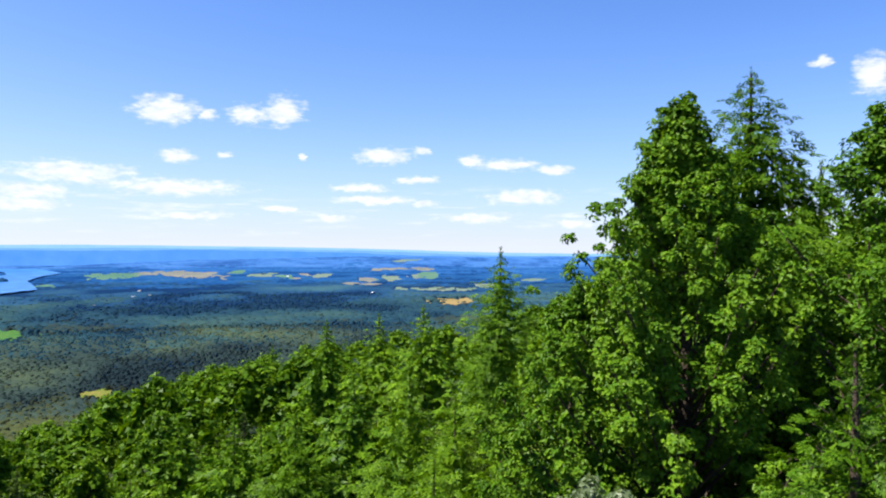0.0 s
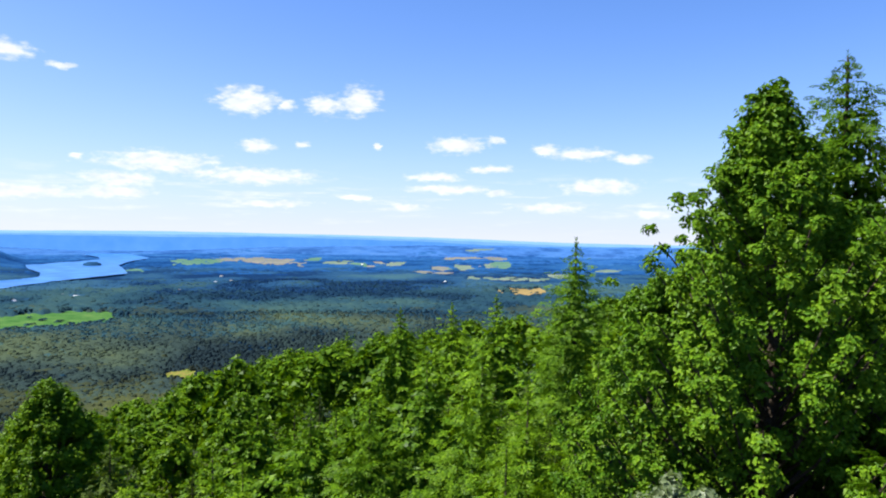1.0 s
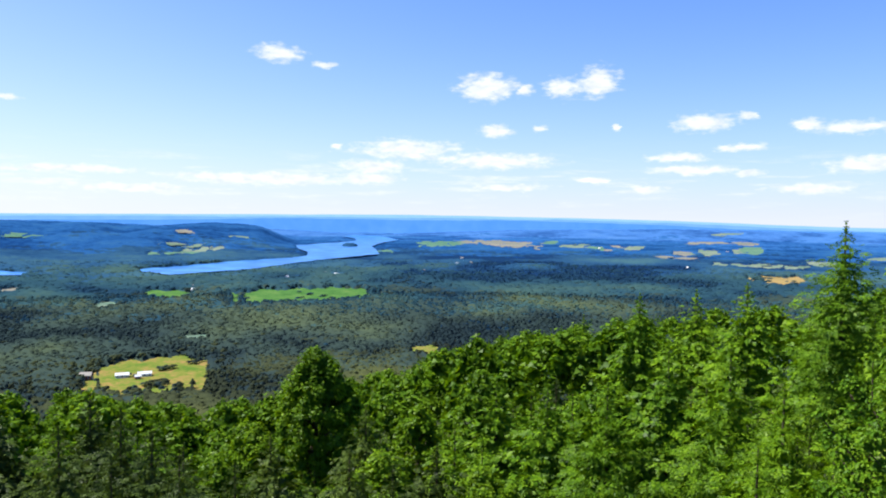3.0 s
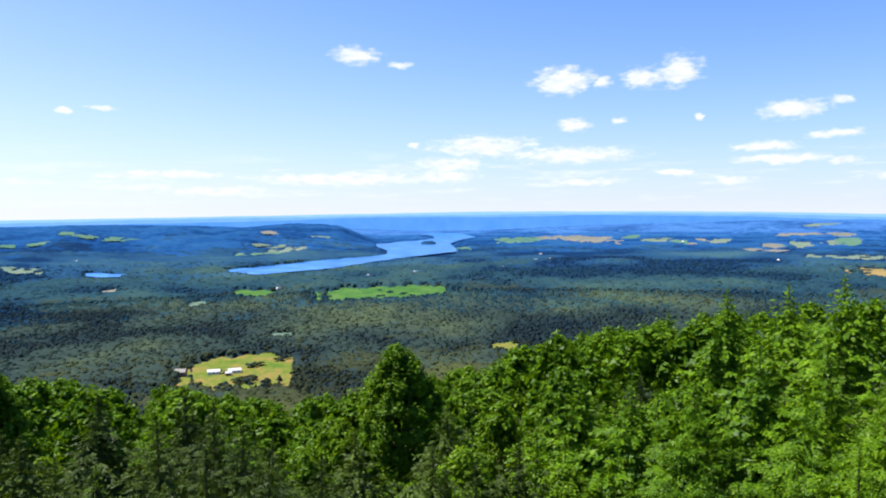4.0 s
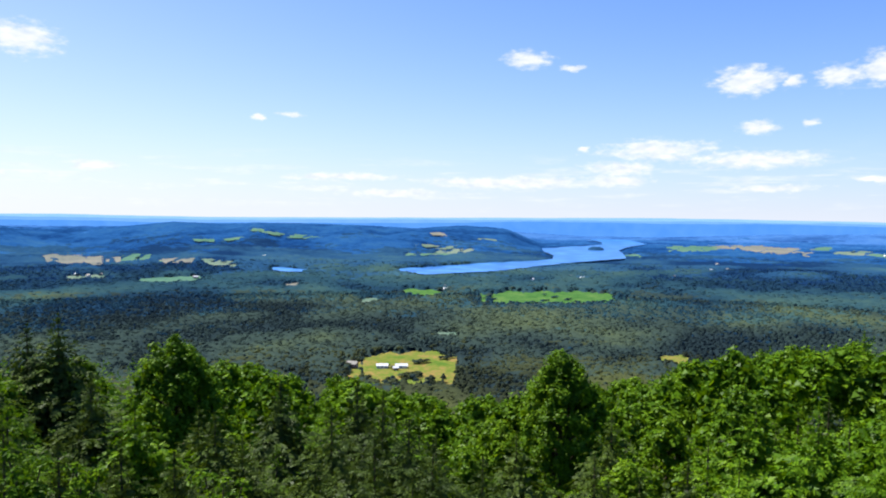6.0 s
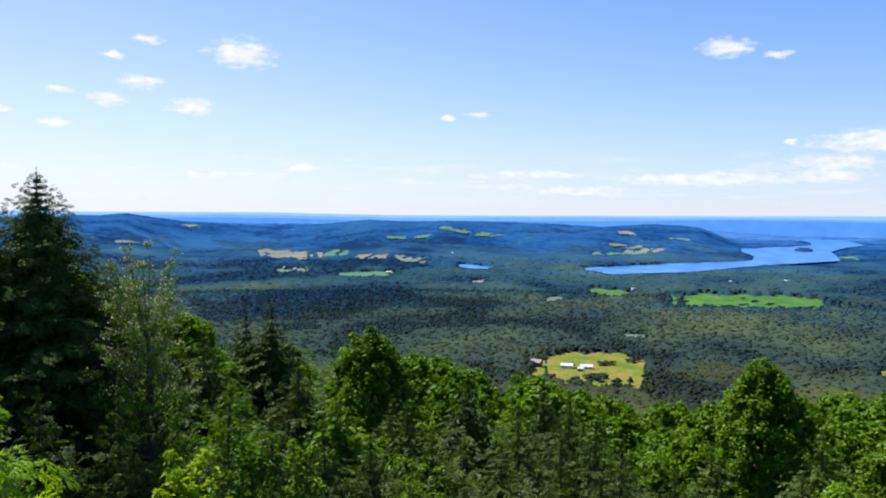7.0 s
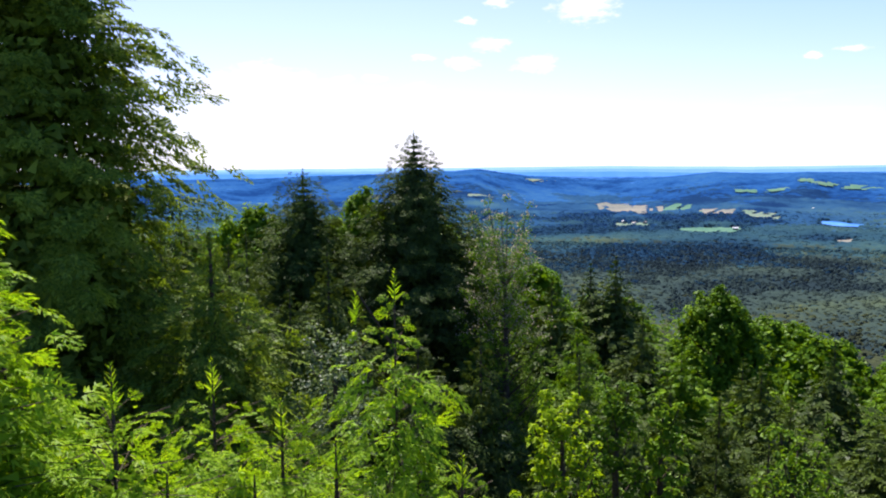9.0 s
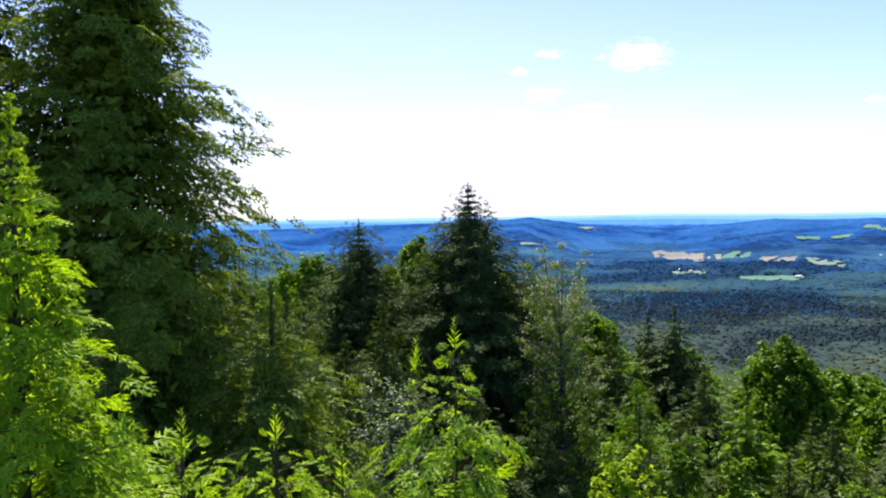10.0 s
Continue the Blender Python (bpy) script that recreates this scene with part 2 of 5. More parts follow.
# woods from the foot of the slope to the horizon: olive near, blue haze painted in farther off
HAZED_STANDS = [((0.010, 0.017, 0.009), (0.024, 0.038, 0.014), (0.054, 0.081, 0.019)),
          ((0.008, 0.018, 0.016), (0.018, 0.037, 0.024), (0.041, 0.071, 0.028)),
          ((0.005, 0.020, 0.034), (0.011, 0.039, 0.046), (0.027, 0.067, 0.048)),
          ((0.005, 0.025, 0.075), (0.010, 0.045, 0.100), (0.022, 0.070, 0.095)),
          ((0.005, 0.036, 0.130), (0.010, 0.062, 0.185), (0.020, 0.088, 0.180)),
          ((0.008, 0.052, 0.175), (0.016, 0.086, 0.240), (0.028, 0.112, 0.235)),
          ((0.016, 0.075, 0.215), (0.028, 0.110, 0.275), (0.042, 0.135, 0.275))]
HAZED_STANDS = [(tuple(c * .82 for c in d), m, tuple(c * 1.02 for c in l)) if k > 2 else (tuple(c * 1.1 for c in d), m, tuple(c * .92 for c in l)) for k, (d, m, l) in enumerate(HAZED_STANDS)]
HAZED_STANDS = [tuple((r * k * 1.24, g * k, b * k * j) for r, g, b in s) for s, k, j in zip(HAZED_STANDS, (1.20, 1.20, 1.20, 1.12, 0.98, 0.95, 1.05), (1.42, 1.40, 1.22, 1.0, 1.0, 1.05, 1.1))]
M_HAZED_WOODS = [ground_material("woods", [(0.27, d), (0.48, c), (0.72, l)], 0.02 / (1 + k * 1.2), 0.55 / (1 + k * 1.2), 0.9, 0.35, "tone") for k, (d, c, l) in enumerate(HAZED_STANDS)]


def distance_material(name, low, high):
    """Ridges at the horizon: a plain glowing backdrop, the blue of lit air painted in as emission."""
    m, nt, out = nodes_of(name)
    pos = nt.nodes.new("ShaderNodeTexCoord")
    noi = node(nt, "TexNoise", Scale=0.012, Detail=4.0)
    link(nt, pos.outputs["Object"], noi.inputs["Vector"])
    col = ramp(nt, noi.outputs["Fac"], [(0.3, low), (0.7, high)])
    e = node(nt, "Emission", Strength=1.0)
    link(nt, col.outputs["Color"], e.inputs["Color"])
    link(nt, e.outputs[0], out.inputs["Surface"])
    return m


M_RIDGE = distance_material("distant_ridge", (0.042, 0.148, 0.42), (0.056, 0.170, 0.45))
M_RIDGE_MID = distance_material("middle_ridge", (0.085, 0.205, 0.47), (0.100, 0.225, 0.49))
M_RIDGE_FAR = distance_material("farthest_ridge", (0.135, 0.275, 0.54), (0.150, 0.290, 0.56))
M_GREEN = ground_material("green_crop", [(0.36, (0.028, 0.088, 0.024)), (0.5, (0.048, 0.122, 0.034)), (0.62, (0.085, 0.150, 0.046))], 0.03, 0.2)
# pasture, hay and stubble: muted and blued, distance haze put into their colours
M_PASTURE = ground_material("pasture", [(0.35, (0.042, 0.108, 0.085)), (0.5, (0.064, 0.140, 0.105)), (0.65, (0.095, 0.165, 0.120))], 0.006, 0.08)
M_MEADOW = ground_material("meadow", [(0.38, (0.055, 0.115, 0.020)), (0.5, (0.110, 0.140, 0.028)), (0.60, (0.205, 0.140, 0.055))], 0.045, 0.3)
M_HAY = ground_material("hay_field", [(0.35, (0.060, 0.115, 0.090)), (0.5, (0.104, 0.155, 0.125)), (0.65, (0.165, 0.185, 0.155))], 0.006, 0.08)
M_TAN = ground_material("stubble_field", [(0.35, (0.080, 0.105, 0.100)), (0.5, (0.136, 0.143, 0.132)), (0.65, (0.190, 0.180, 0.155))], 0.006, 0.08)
M_ORANGE = ground_material("ripe_field", [(0.35, (0.150, 0.125, 0.055)), (0.65, (0.260, 0.190, 0.085))], 0.006, 0.08)
M_WHITE = plain_material("white_paint", (0.78, 0.77, 0.74))
M_TIN = plain_material("pale_tin_roof", (0.50, 0.53, 0.57), 0.4)
M_RED = plain_material("weathered_red_boards", (0.20, 0.06, 0.045))
M_GREY = plain_material("grey_shingle", (0.17, 0.165, 0.16))
M_PANE = plain_material("dark_window_glass", (0.02, 0.025, 0.03), 0.1)


def water_material():
    m, nt, out = nodes_of("lake_water")
    pos = nt.nodes.new("ShaderNodeTexCoord")
    noi = node(nt, "TexNoise", Scale=0.02, Detail=6.0)
    link(nt, pos.outputs["Object"], noi.inputs["Vector"])
    bm = node(nt, "Bump", Strength=0.25)
    link(nt, noi.outputs["Fac"], bm.inputs["Height"])
    b = node(nt, "BsdfPrincipled", Roughness=0.28)
    # reflected sky's blue and paler streaks put into the colour; low IOR
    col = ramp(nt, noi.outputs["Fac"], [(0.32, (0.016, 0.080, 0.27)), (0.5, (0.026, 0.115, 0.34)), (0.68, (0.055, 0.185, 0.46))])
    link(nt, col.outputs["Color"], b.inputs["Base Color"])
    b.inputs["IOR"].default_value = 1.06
    link(nt, bm.outputs["Normal"], b.inputs["Normal"])
    link(nt, b.outputs[0], out.inputs["Surface"])
    return m


M_WATER = water_material()


# ---- plan: directions from the ledge ----
def place(az, r, z):
    """A spot r metres off in the direction az (degrees leftwards from the first view)."""
    return Vector((-math.sin(radians(az)) * r, math.cos(radians(az)) * r, z))


def hash2(i, j, k=0.0):
    v = np.sin(i * 127.1 + j * 311.7 + k * 74.7) * 43758.5453
    return v - np.floor(v)


def smooth(a, b, x):
    t = np.clip((x - a) / (b - a), 0, 1)
    return t * t * (3 - 2 * t)


def soft_noise(x, y, k=0.0):
    """Value noise in 0..1."""
    i, j = np.floor(x), np.floor(y)
    u, v = x - i, y - j
    u, v = u * u * (3 - 2 * u), v * v * (3 - 2 * v)
    a, b = hash2(i, j, k), hash2(i + 1, j, k)
    c, d = hash2(i, j + 1, k), hash2(i + 1, j + 1, k)
    return (a * (1 - u) + b * u) * (1 - v) + (c * (1 - u) + d * u) * v


FLOOR = EYE - DROP


SHORE = [(47.5, 4.03), (44.6, 4.44), (42.4, 4.32), (38.7, 4.08), (35.9, 3.66), (32.7, 3.28), (29.1, 2.93), (29.4, 2.54), (29.7, 2.30), (28.8, 2.02), (27.6, 1.80),
         (29.2, 1.50), (31.3, 1.48), (32.1, 1.55), (31.0, 1.74), (30.9, 1.90), (32.3, 2.04), (35.6, 2.28), (35.3, 2.55), (34.6, 2.80), (34.7, 3.08), (35.9, 3.22), (39.2, 3.42), (42.4, 3.68), (44.6, 3.85)]
WATER_Z = FLOOR + 3.2


def shoreline():
    pts = []
    for k, (az, dip) in enumerate(SHORE):
        az2, dip2 = SHORE[(k + 1) % len(SHORE)]
        for f in np.linspace(0, 1, 8, endpoint=False):
            a, d = az + (az2 - az) * f, dip + (dip2 - dip) * f
            wob = (soft_noise(np.array(a * 2.3), np.array(d * 4.1), 9) - .5) * 0.05
            pts.append((float(a), min((DROP - 3.2) / math.tan(radians(d + wob)), 4480)))
    return pts


LAKE = shoreline()


def inside(poly, az, r):
    """Whether polar points lie in a polygon of polar points."""
    x, y = az, r
    res = np.zeros(np.shape(az), bool)
    for (x0, y0), (x1, y1) in zip(poly, poly[1:] + poly[:1]):
        cross = ((y0 > y) != (y1 > y)) & (x < (x1 - x0) * (y - y0) / (y1 - y0 + 1e-9) + x0)
        res ^= cross
    return res


POND = [(a, (DROP - 3.2) / math.tan(radians(d))) for a, d in ((56.6, 3.88), (55.9, 3.86), (54.8, 3.98), (53.6, 4.08), (52.3, 4.15), (53.2, 4.20), (54.3, 4.24), (55.5, 4.22), (56.5, 4.08))]


def wooded_slope(az, r):
    """The slope below the ledge: a steep drop, then a shelf of woods that ends at the brink of the valley."""
    az = (np.asarray(az, float) + 100) % 360 - 100
    first = np.interp(az, (-100, -60, -30, -12, 0, 20, 45, 64, 76, 88, 100, 125, 160, 260), (-6, -6, -9, -13, -22, -24, -25, -24, -22, -17, -14, -12, -3, -6))
    dip = np.interp(az, (-100, -60, -30, -12, -5, 3, 9, 14.5, 20, 25, 30, 33, 40, 45, 54, 57, 60.5, 64, 70, 76, 84, 95, 125, 160, 260), (-1, -1, -2, -4, -5, -6, -6.9, -7.9, -8.9, -10.2, -12.1, -13, -13.8, -13.4, -12.6, -11.6, -10.8, -10, -10, -8.8, -6.5, -4.5, -3, -1, -1))
    last = EYE + BRINK * np.tan(np.radians(dip)) - 13.5
    near = first * smooth(1.5, 27, r)
    far = first + (last - first) * np.clip((r - 27) / (BRINK - 27), 0, None)
    z = np.where(r < 27, near, far)
    return np.where(r > BRINK, last - .55 * (r - BRINK), z)


BRINK = 118.0


CREST_AZ = (36, 36.7, 39.5, 41.9, 45.3, 48.8, 52, 54.4, 60.5, 63.5, 67.2, 72.4, 75, 77, 79.2, 81.1, 83, 84.5, 87, 89.5, 93, 97.8, 110)
CREST_EL = (-1.2, -1.04, -.68, -.58, -.82, -.66, -.60, -.55, -.55, -.46, -.82, -.92, -.78, -.72, -.45, -.13, -.32, -.28, -.5, -.53, -.62, -.78, -.8)


def terrain(az, r):
    """Height of the ground: ledge, wooded slope, valley floor, hills, and the rise to the horizon."""
    az, r = np.asarray(az, float), np.asarray(r, float)
    x, y = -np.sin(np.radians(az)) * r, np.cos(np.radians(az)) * r
    top = wooded_slope(az, r)
    top = top + (soft_noise(x / 9, y / 9, 1) - .5) * 1.2 * smooth(3, 15, r)
    low = FLOOR + (soft_noise(x / 260, y / 260, 2) - .5) * 5 * smooth(600, 1500, r) * (1 - smooth(1450, 1650, r) * smooth(20, 26, az) * (1 - smooth(48, 52, az)))
    crest = np.interp(az, CREST_AZ, CREST_EL)
    far_off = 3300 + 150 * np.sin(az / 5.0)
    top_z = EYE + far_off * np.tan(np.radians(crest)) - 6
    span = np.where(r < far_off, 780.0 + 120 * np.sin(az / 3.1), 500.0)
    swell = np.exp(-np.abs((r - far_off) / span) ** 2.2)
    spur = (soft_noise(az / 2.4, r / 420, 12) - .5) * 22 * smooth(1900, 2400, r) * (1 - smooth(2900, 3250, r))
    low = low + ((top_z - FLOOR) * swell + spur) * smooth(35.2, 38.5, az)
    brim = np.interp(az, (-40, -9, -5, 6.6, 18, 27.8, 33, 38, 60, 81, 120), (-.7, -.66, -.75, -.62, -.85, -1.25, -1.2, -.9, -.75, -.7, -.75))
    low = np.maximum(low, FLOOR + (EYE + 4880 * np.tan(np.radians(brim)) - 7 - FLOOR) * smooth(4300, 4880, r))
    k = 6.0
    z = np.where(top > low, top + np.log1p(np.exp(np.clip((low - top) / k, -50, 0))) * k, low + np.log1p(np.exp(np.clip((top - low) / k, -50, 0))) * k)
    wet = (r > 1500) & (inside(LAKE, az, r) | inside(POND, az, r))
    return np.where(wet, np.minimum(z, WATER_Z - 1.5), z)


def land_seen(az, el):
    """Distance at which a line of sight at el degrees meets the valley."""
    r = np.linspace(420, 4800, 1500)
    ok = terrain(np.full_like(r, az), r) >= EYE + r * math.tan(radians(el))
    return float(r[np.argmax(ok)]) if ok.any() else 4750.0


def grid_mesh(name, az, r, z, tone=None):
    """A sheet over a polar grid; az and r are the grid's lines, z the heights."""
    A, R = np.meshgrid(np.radians(az), r, indexing="ij")
    v = np.stack([-np.sin(A) * R, np.cos(A) * R, z], -1).reshape(-1, 3)
    n, m = len(az), len(r)
    i, j = np.meshgrid(np.arange(n - 1), np.arange(m - 1), indexing="ij")
    a = (i * m + j).ravel()
    q = np.stack([a + 1, a, a + m, a + m + 1], 1)[:, ::-1]
    return quad_mesh(name, v, q, tone, True)


def quad_mesh(name, v, q, tone=None, smooth_faces=False):
    me = bpy.data.meshes.new(name)
    n = q.shape[1]
    me.vertices.add(len(v))
    me.vertices.foreach_set("co", np.ascontiguousarray(v, np.float32).ravel())
    me.loops.add(q.size)
    me.loops.foreach_set("vertex_index", np.ascontiguousarray(q, np.int32).ravel())
    me.polygons.add(len(q))
    me.polygons.foreach_set("loop_start", np.arange(0, q.size, n, dtype=np.int32))
    me.polygons.foreach_set("loop_total", np.full(len(q), n, np.int32))
    me.polygons.foreach_set("use_smooth", np.full(len(q), smooth_faces))
    if tone is not None:
        a = me.attributes.new("tone", "FLOAT", "POINT")
        a.data.foreach_set("value", np.ascontiguousarray(tone, np.float32).ravel())
    me.update(calc_edges=True)
    me.validate()
    return me


def part(name, me, material, parent=None, label=""):
    """Links a mesh (or a bmesh) as one object under a thing or a part."""
    if isinstance(me, bmesh.types.BMesh):
        bm, me = me, bpy.data.meshes.new(name)
        bm.to_mesh(me)
        bm.free()
    me.materials.append(material)
    ob = new(name, me)
    ob.parent = parent
    return tagged(ob, label=label)


# ---- the ground: one sheet from the ledge to the horizon ----
ground_az = np.concatenate([np.linspace(-45, 130, 241), np.linspace(131, 315, 60)])
ground_r = np.concatenate([[0.05], np.geomspace(0.6, 300, 70), np.linspace(310, 4900, 130)])
GA, GR = np.meshgrid(ground_az, ground_r, indexing="ij")
ground = part("ground", grid_mesh("ground", ground_az, ground_r, terrain(GA, GR) - 7.0 * smooth(1700, 2200, GR)), M_SOIL)
tagged(ground, "wooded hilltop falling steeply to a broad valley floor", "ground", kind="structure")

# ---- the lake, its island and the pond ----
def sheet(name, poly, z, material):
    bm = bmesh.new()
    f = bm.faces.new([bm.verts.new(place(a, r, z)) for a, r in poly])
    bmesh.ops.triangulate(bm, faces=[f])
    for f in bm.faces:
        if f.normal.z < 0:
            f.normal_flip()
    return part(name, bm, material)


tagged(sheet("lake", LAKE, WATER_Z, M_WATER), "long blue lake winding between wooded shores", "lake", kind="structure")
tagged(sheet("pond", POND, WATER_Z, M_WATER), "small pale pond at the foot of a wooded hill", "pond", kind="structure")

# ---- fields: clearings in the woods ----
FIELDS = []


def field(az0, az1, dip_near, dip_far, material, label):
    """A clearing between two directions, seen between two angles below the horizon."""
    r0, r1 = land_seen((az0 + az1) / 2, -dip_near), land_seen((az0 + az1) / 2, -dip_far)
    r1 = max(r1, r0 + 25)
    FIELDS.append((az0, az1, r0, r1, material, label))


def field_edge(az, r, az0, az1, r0, r1, k):
    """Below 1 inside the field's uneven outline."""
    u, v = (az - (az0 + az1) / 2) / ((az1 - az0) / 2), (r - (r0 + r1) / 2) / ((r1 - r0) / 2)
    slant = (hash2(k, 3.0) - .5) * 1.3
    v = v * (1.0 if r0 < 1400 else 1.15) + u * slant * (.4 if r0 < 700 else 1.0)
    wob = ((soft_noise(az * 2.2 + k * 7, r / 90 + k, 3) - .5) * 0.75 + (soft_noise(az * 7 + k * 7, r / 30 + k, 4) - .5) * 0.45) * (.55 if r0 < 1400 else 1.0)
    e = (np.abs(u) ** 3 + np.abs(v) ** 3) ** (1 / 3) + wob
    # rows of trees between the strips of a wide field
    strips = np.round((az1 - az0) / 1.6)
    row = np.abs((u * strips * .5 + v * .35 + hash2(k, 5.0)) % 1.0 - .5)
    return np.where((strips > 1) & (r0 > 1500) & (row > .455), np.maximum(e, 1.3), e)



G, Y, T, O, B = "green crop field among woods", "yellow-green hay field among woods", "tan stubble field among woods", "ripe golden field beside woods", "brown fallow field among woods"
field(41.0, 50.9, 13.2, 10.35, M_MEADOW, "sunlit yellow-green farm meadow with two long sheds")
field(43.0, 46.5, 6.25, 5.60, M_GREEN, G)
field(28.8, 41.0, 6.70, 5.60, M_GREEN, "broad bright green crop field beside the lake")
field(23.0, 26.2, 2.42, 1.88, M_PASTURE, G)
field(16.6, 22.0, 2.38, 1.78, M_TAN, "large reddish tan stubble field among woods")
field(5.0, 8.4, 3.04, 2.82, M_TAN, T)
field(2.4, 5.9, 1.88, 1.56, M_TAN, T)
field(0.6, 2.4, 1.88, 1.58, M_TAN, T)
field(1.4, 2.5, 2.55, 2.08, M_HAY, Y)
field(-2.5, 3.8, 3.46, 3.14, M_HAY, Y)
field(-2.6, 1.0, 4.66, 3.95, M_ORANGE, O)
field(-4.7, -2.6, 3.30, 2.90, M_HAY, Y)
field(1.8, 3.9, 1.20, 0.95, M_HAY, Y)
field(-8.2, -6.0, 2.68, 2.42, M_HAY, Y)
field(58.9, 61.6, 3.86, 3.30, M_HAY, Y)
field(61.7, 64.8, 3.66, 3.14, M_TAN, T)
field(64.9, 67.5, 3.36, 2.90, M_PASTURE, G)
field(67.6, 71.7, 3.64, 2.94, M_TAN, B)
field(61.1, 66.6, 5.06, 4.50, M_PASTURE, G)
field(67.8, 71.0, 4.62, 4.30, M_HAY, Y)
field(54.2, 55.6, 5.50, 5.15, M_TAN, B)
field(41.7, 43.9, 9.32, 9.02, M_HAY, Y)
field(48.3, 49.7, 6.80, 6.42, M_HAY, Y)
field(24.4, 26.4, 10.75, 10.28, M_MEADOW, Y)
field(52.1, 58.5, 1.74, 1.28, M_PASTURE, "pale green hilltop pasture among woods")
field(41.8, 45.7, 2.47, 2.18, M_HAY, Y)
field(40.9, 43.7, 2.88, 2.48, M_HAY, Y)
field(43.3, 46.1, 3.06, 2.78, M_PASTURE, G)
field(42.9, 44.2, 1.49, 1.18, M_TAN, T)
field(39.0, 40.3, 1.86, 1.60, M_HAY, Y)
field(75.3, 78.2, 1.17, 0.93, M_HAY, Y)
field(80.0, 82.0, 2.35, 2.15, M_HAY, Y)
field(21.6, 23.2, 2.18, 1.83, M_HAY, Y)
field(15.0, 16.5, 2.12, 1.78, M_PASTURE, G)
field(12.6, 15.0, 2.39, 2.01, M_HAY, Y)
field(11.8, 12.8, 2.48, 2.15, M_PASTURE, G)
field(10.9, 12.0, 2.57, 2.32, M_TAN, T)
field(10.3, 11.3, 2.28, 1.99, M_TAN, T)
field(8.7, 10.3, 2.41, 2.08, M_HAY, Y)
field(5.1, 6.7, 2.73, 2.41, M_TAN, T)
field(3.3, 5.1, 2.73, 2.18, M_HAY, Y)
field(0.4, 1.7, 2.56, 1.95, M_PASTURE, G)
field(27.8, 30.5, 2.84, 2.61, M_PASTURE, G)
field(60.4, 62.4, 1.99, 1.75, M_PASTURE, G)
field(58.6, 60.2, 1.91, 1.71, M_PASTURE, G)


def canopy_gap(az, r, high):
    """How far the woods stand at a spot, 0 to 1: not on water or fields, nor on the strip in front that would hide them."""
    hide = high * r / DROP
    open_ = inside(LAKE, az, r) | inside(POND, az, r) | inside(LAKE, az, r + hide * 0.9) | inside(POND, az, r + hide * 0.9)
    full = np.where(open_, 0.0, 1.0)
    for k, (a0, a1, r0, r1, _, _) in enumerate(FIELDS):
        near = (az > a0 - 1) & (az < a1 + 1) & (r > r0 - 420) & (r < r1 + 200)
        if near.any():
            e = np.minimum(field_edge(az[near], r[near], a0, a1, r0, r1, k), field_edge(az[near], r[near] + hide[near] * 0.45, a0, a1, r0, r1, k))
            full[near] = np.minimum(full[near], smooth(.74, .98, e))
    return full


for k, (a0, a1, r0, r1, mat, label) in enumerate(FIELDS):
    da = np.linspace(a0 - (a1 - a0) * .45, a1 + (a1 - a0) * .45, 36)
    back = 8.0 * r0 / DROP
    dr = np.linspace(r0 - back - (r1 - r0) * .5, r1 + (r1 - r0) * .5, 26)
    A, R = np.meshgrid(da, dr, indexing="ij")
    e = np.minimum(field_edge(A, R, a0, a1, r0, r1, k), field_edge(A, R + back, a0, a1, r0, r1, k))
    me = grid_mesh("field", da, dr, terrain(A, R) + 0.5 + 0.35 * (k % 6) + 1.2 * smooth(1900, 2400, R))
    bm = bmesh.new()
    bm.from_mesh(me)
    bm.verts.ensure_lookup_table()
    out = (e > 1.25).ravel()
    bmesh.ops.delete(bm, geom=[v for v in bm.verts if out[v.index]], context="VERTS")
    bpy.data.meshes.remove(me)
    tagged(part("field", bm, mat), label, "field", "fields in the valley", "structure")


# ---- the valley's woods: crowns packed into a canopy ----
def stands(x, y):
    """Where the woods are conifers (low) or leafy (high): patches of three sizes."""
    wide = 1 + np.minimum(np.hypot(x, y), 1800) / 1500
    return soft_noise(x / (18 * wide), y / (18 * wide), 5) * .16 + soft_noise(x / (48 * wide), y / (48 * wide), 6) * .46 + soft_noise(x / (150 * wide), y / (150 * wide), 7) * .38


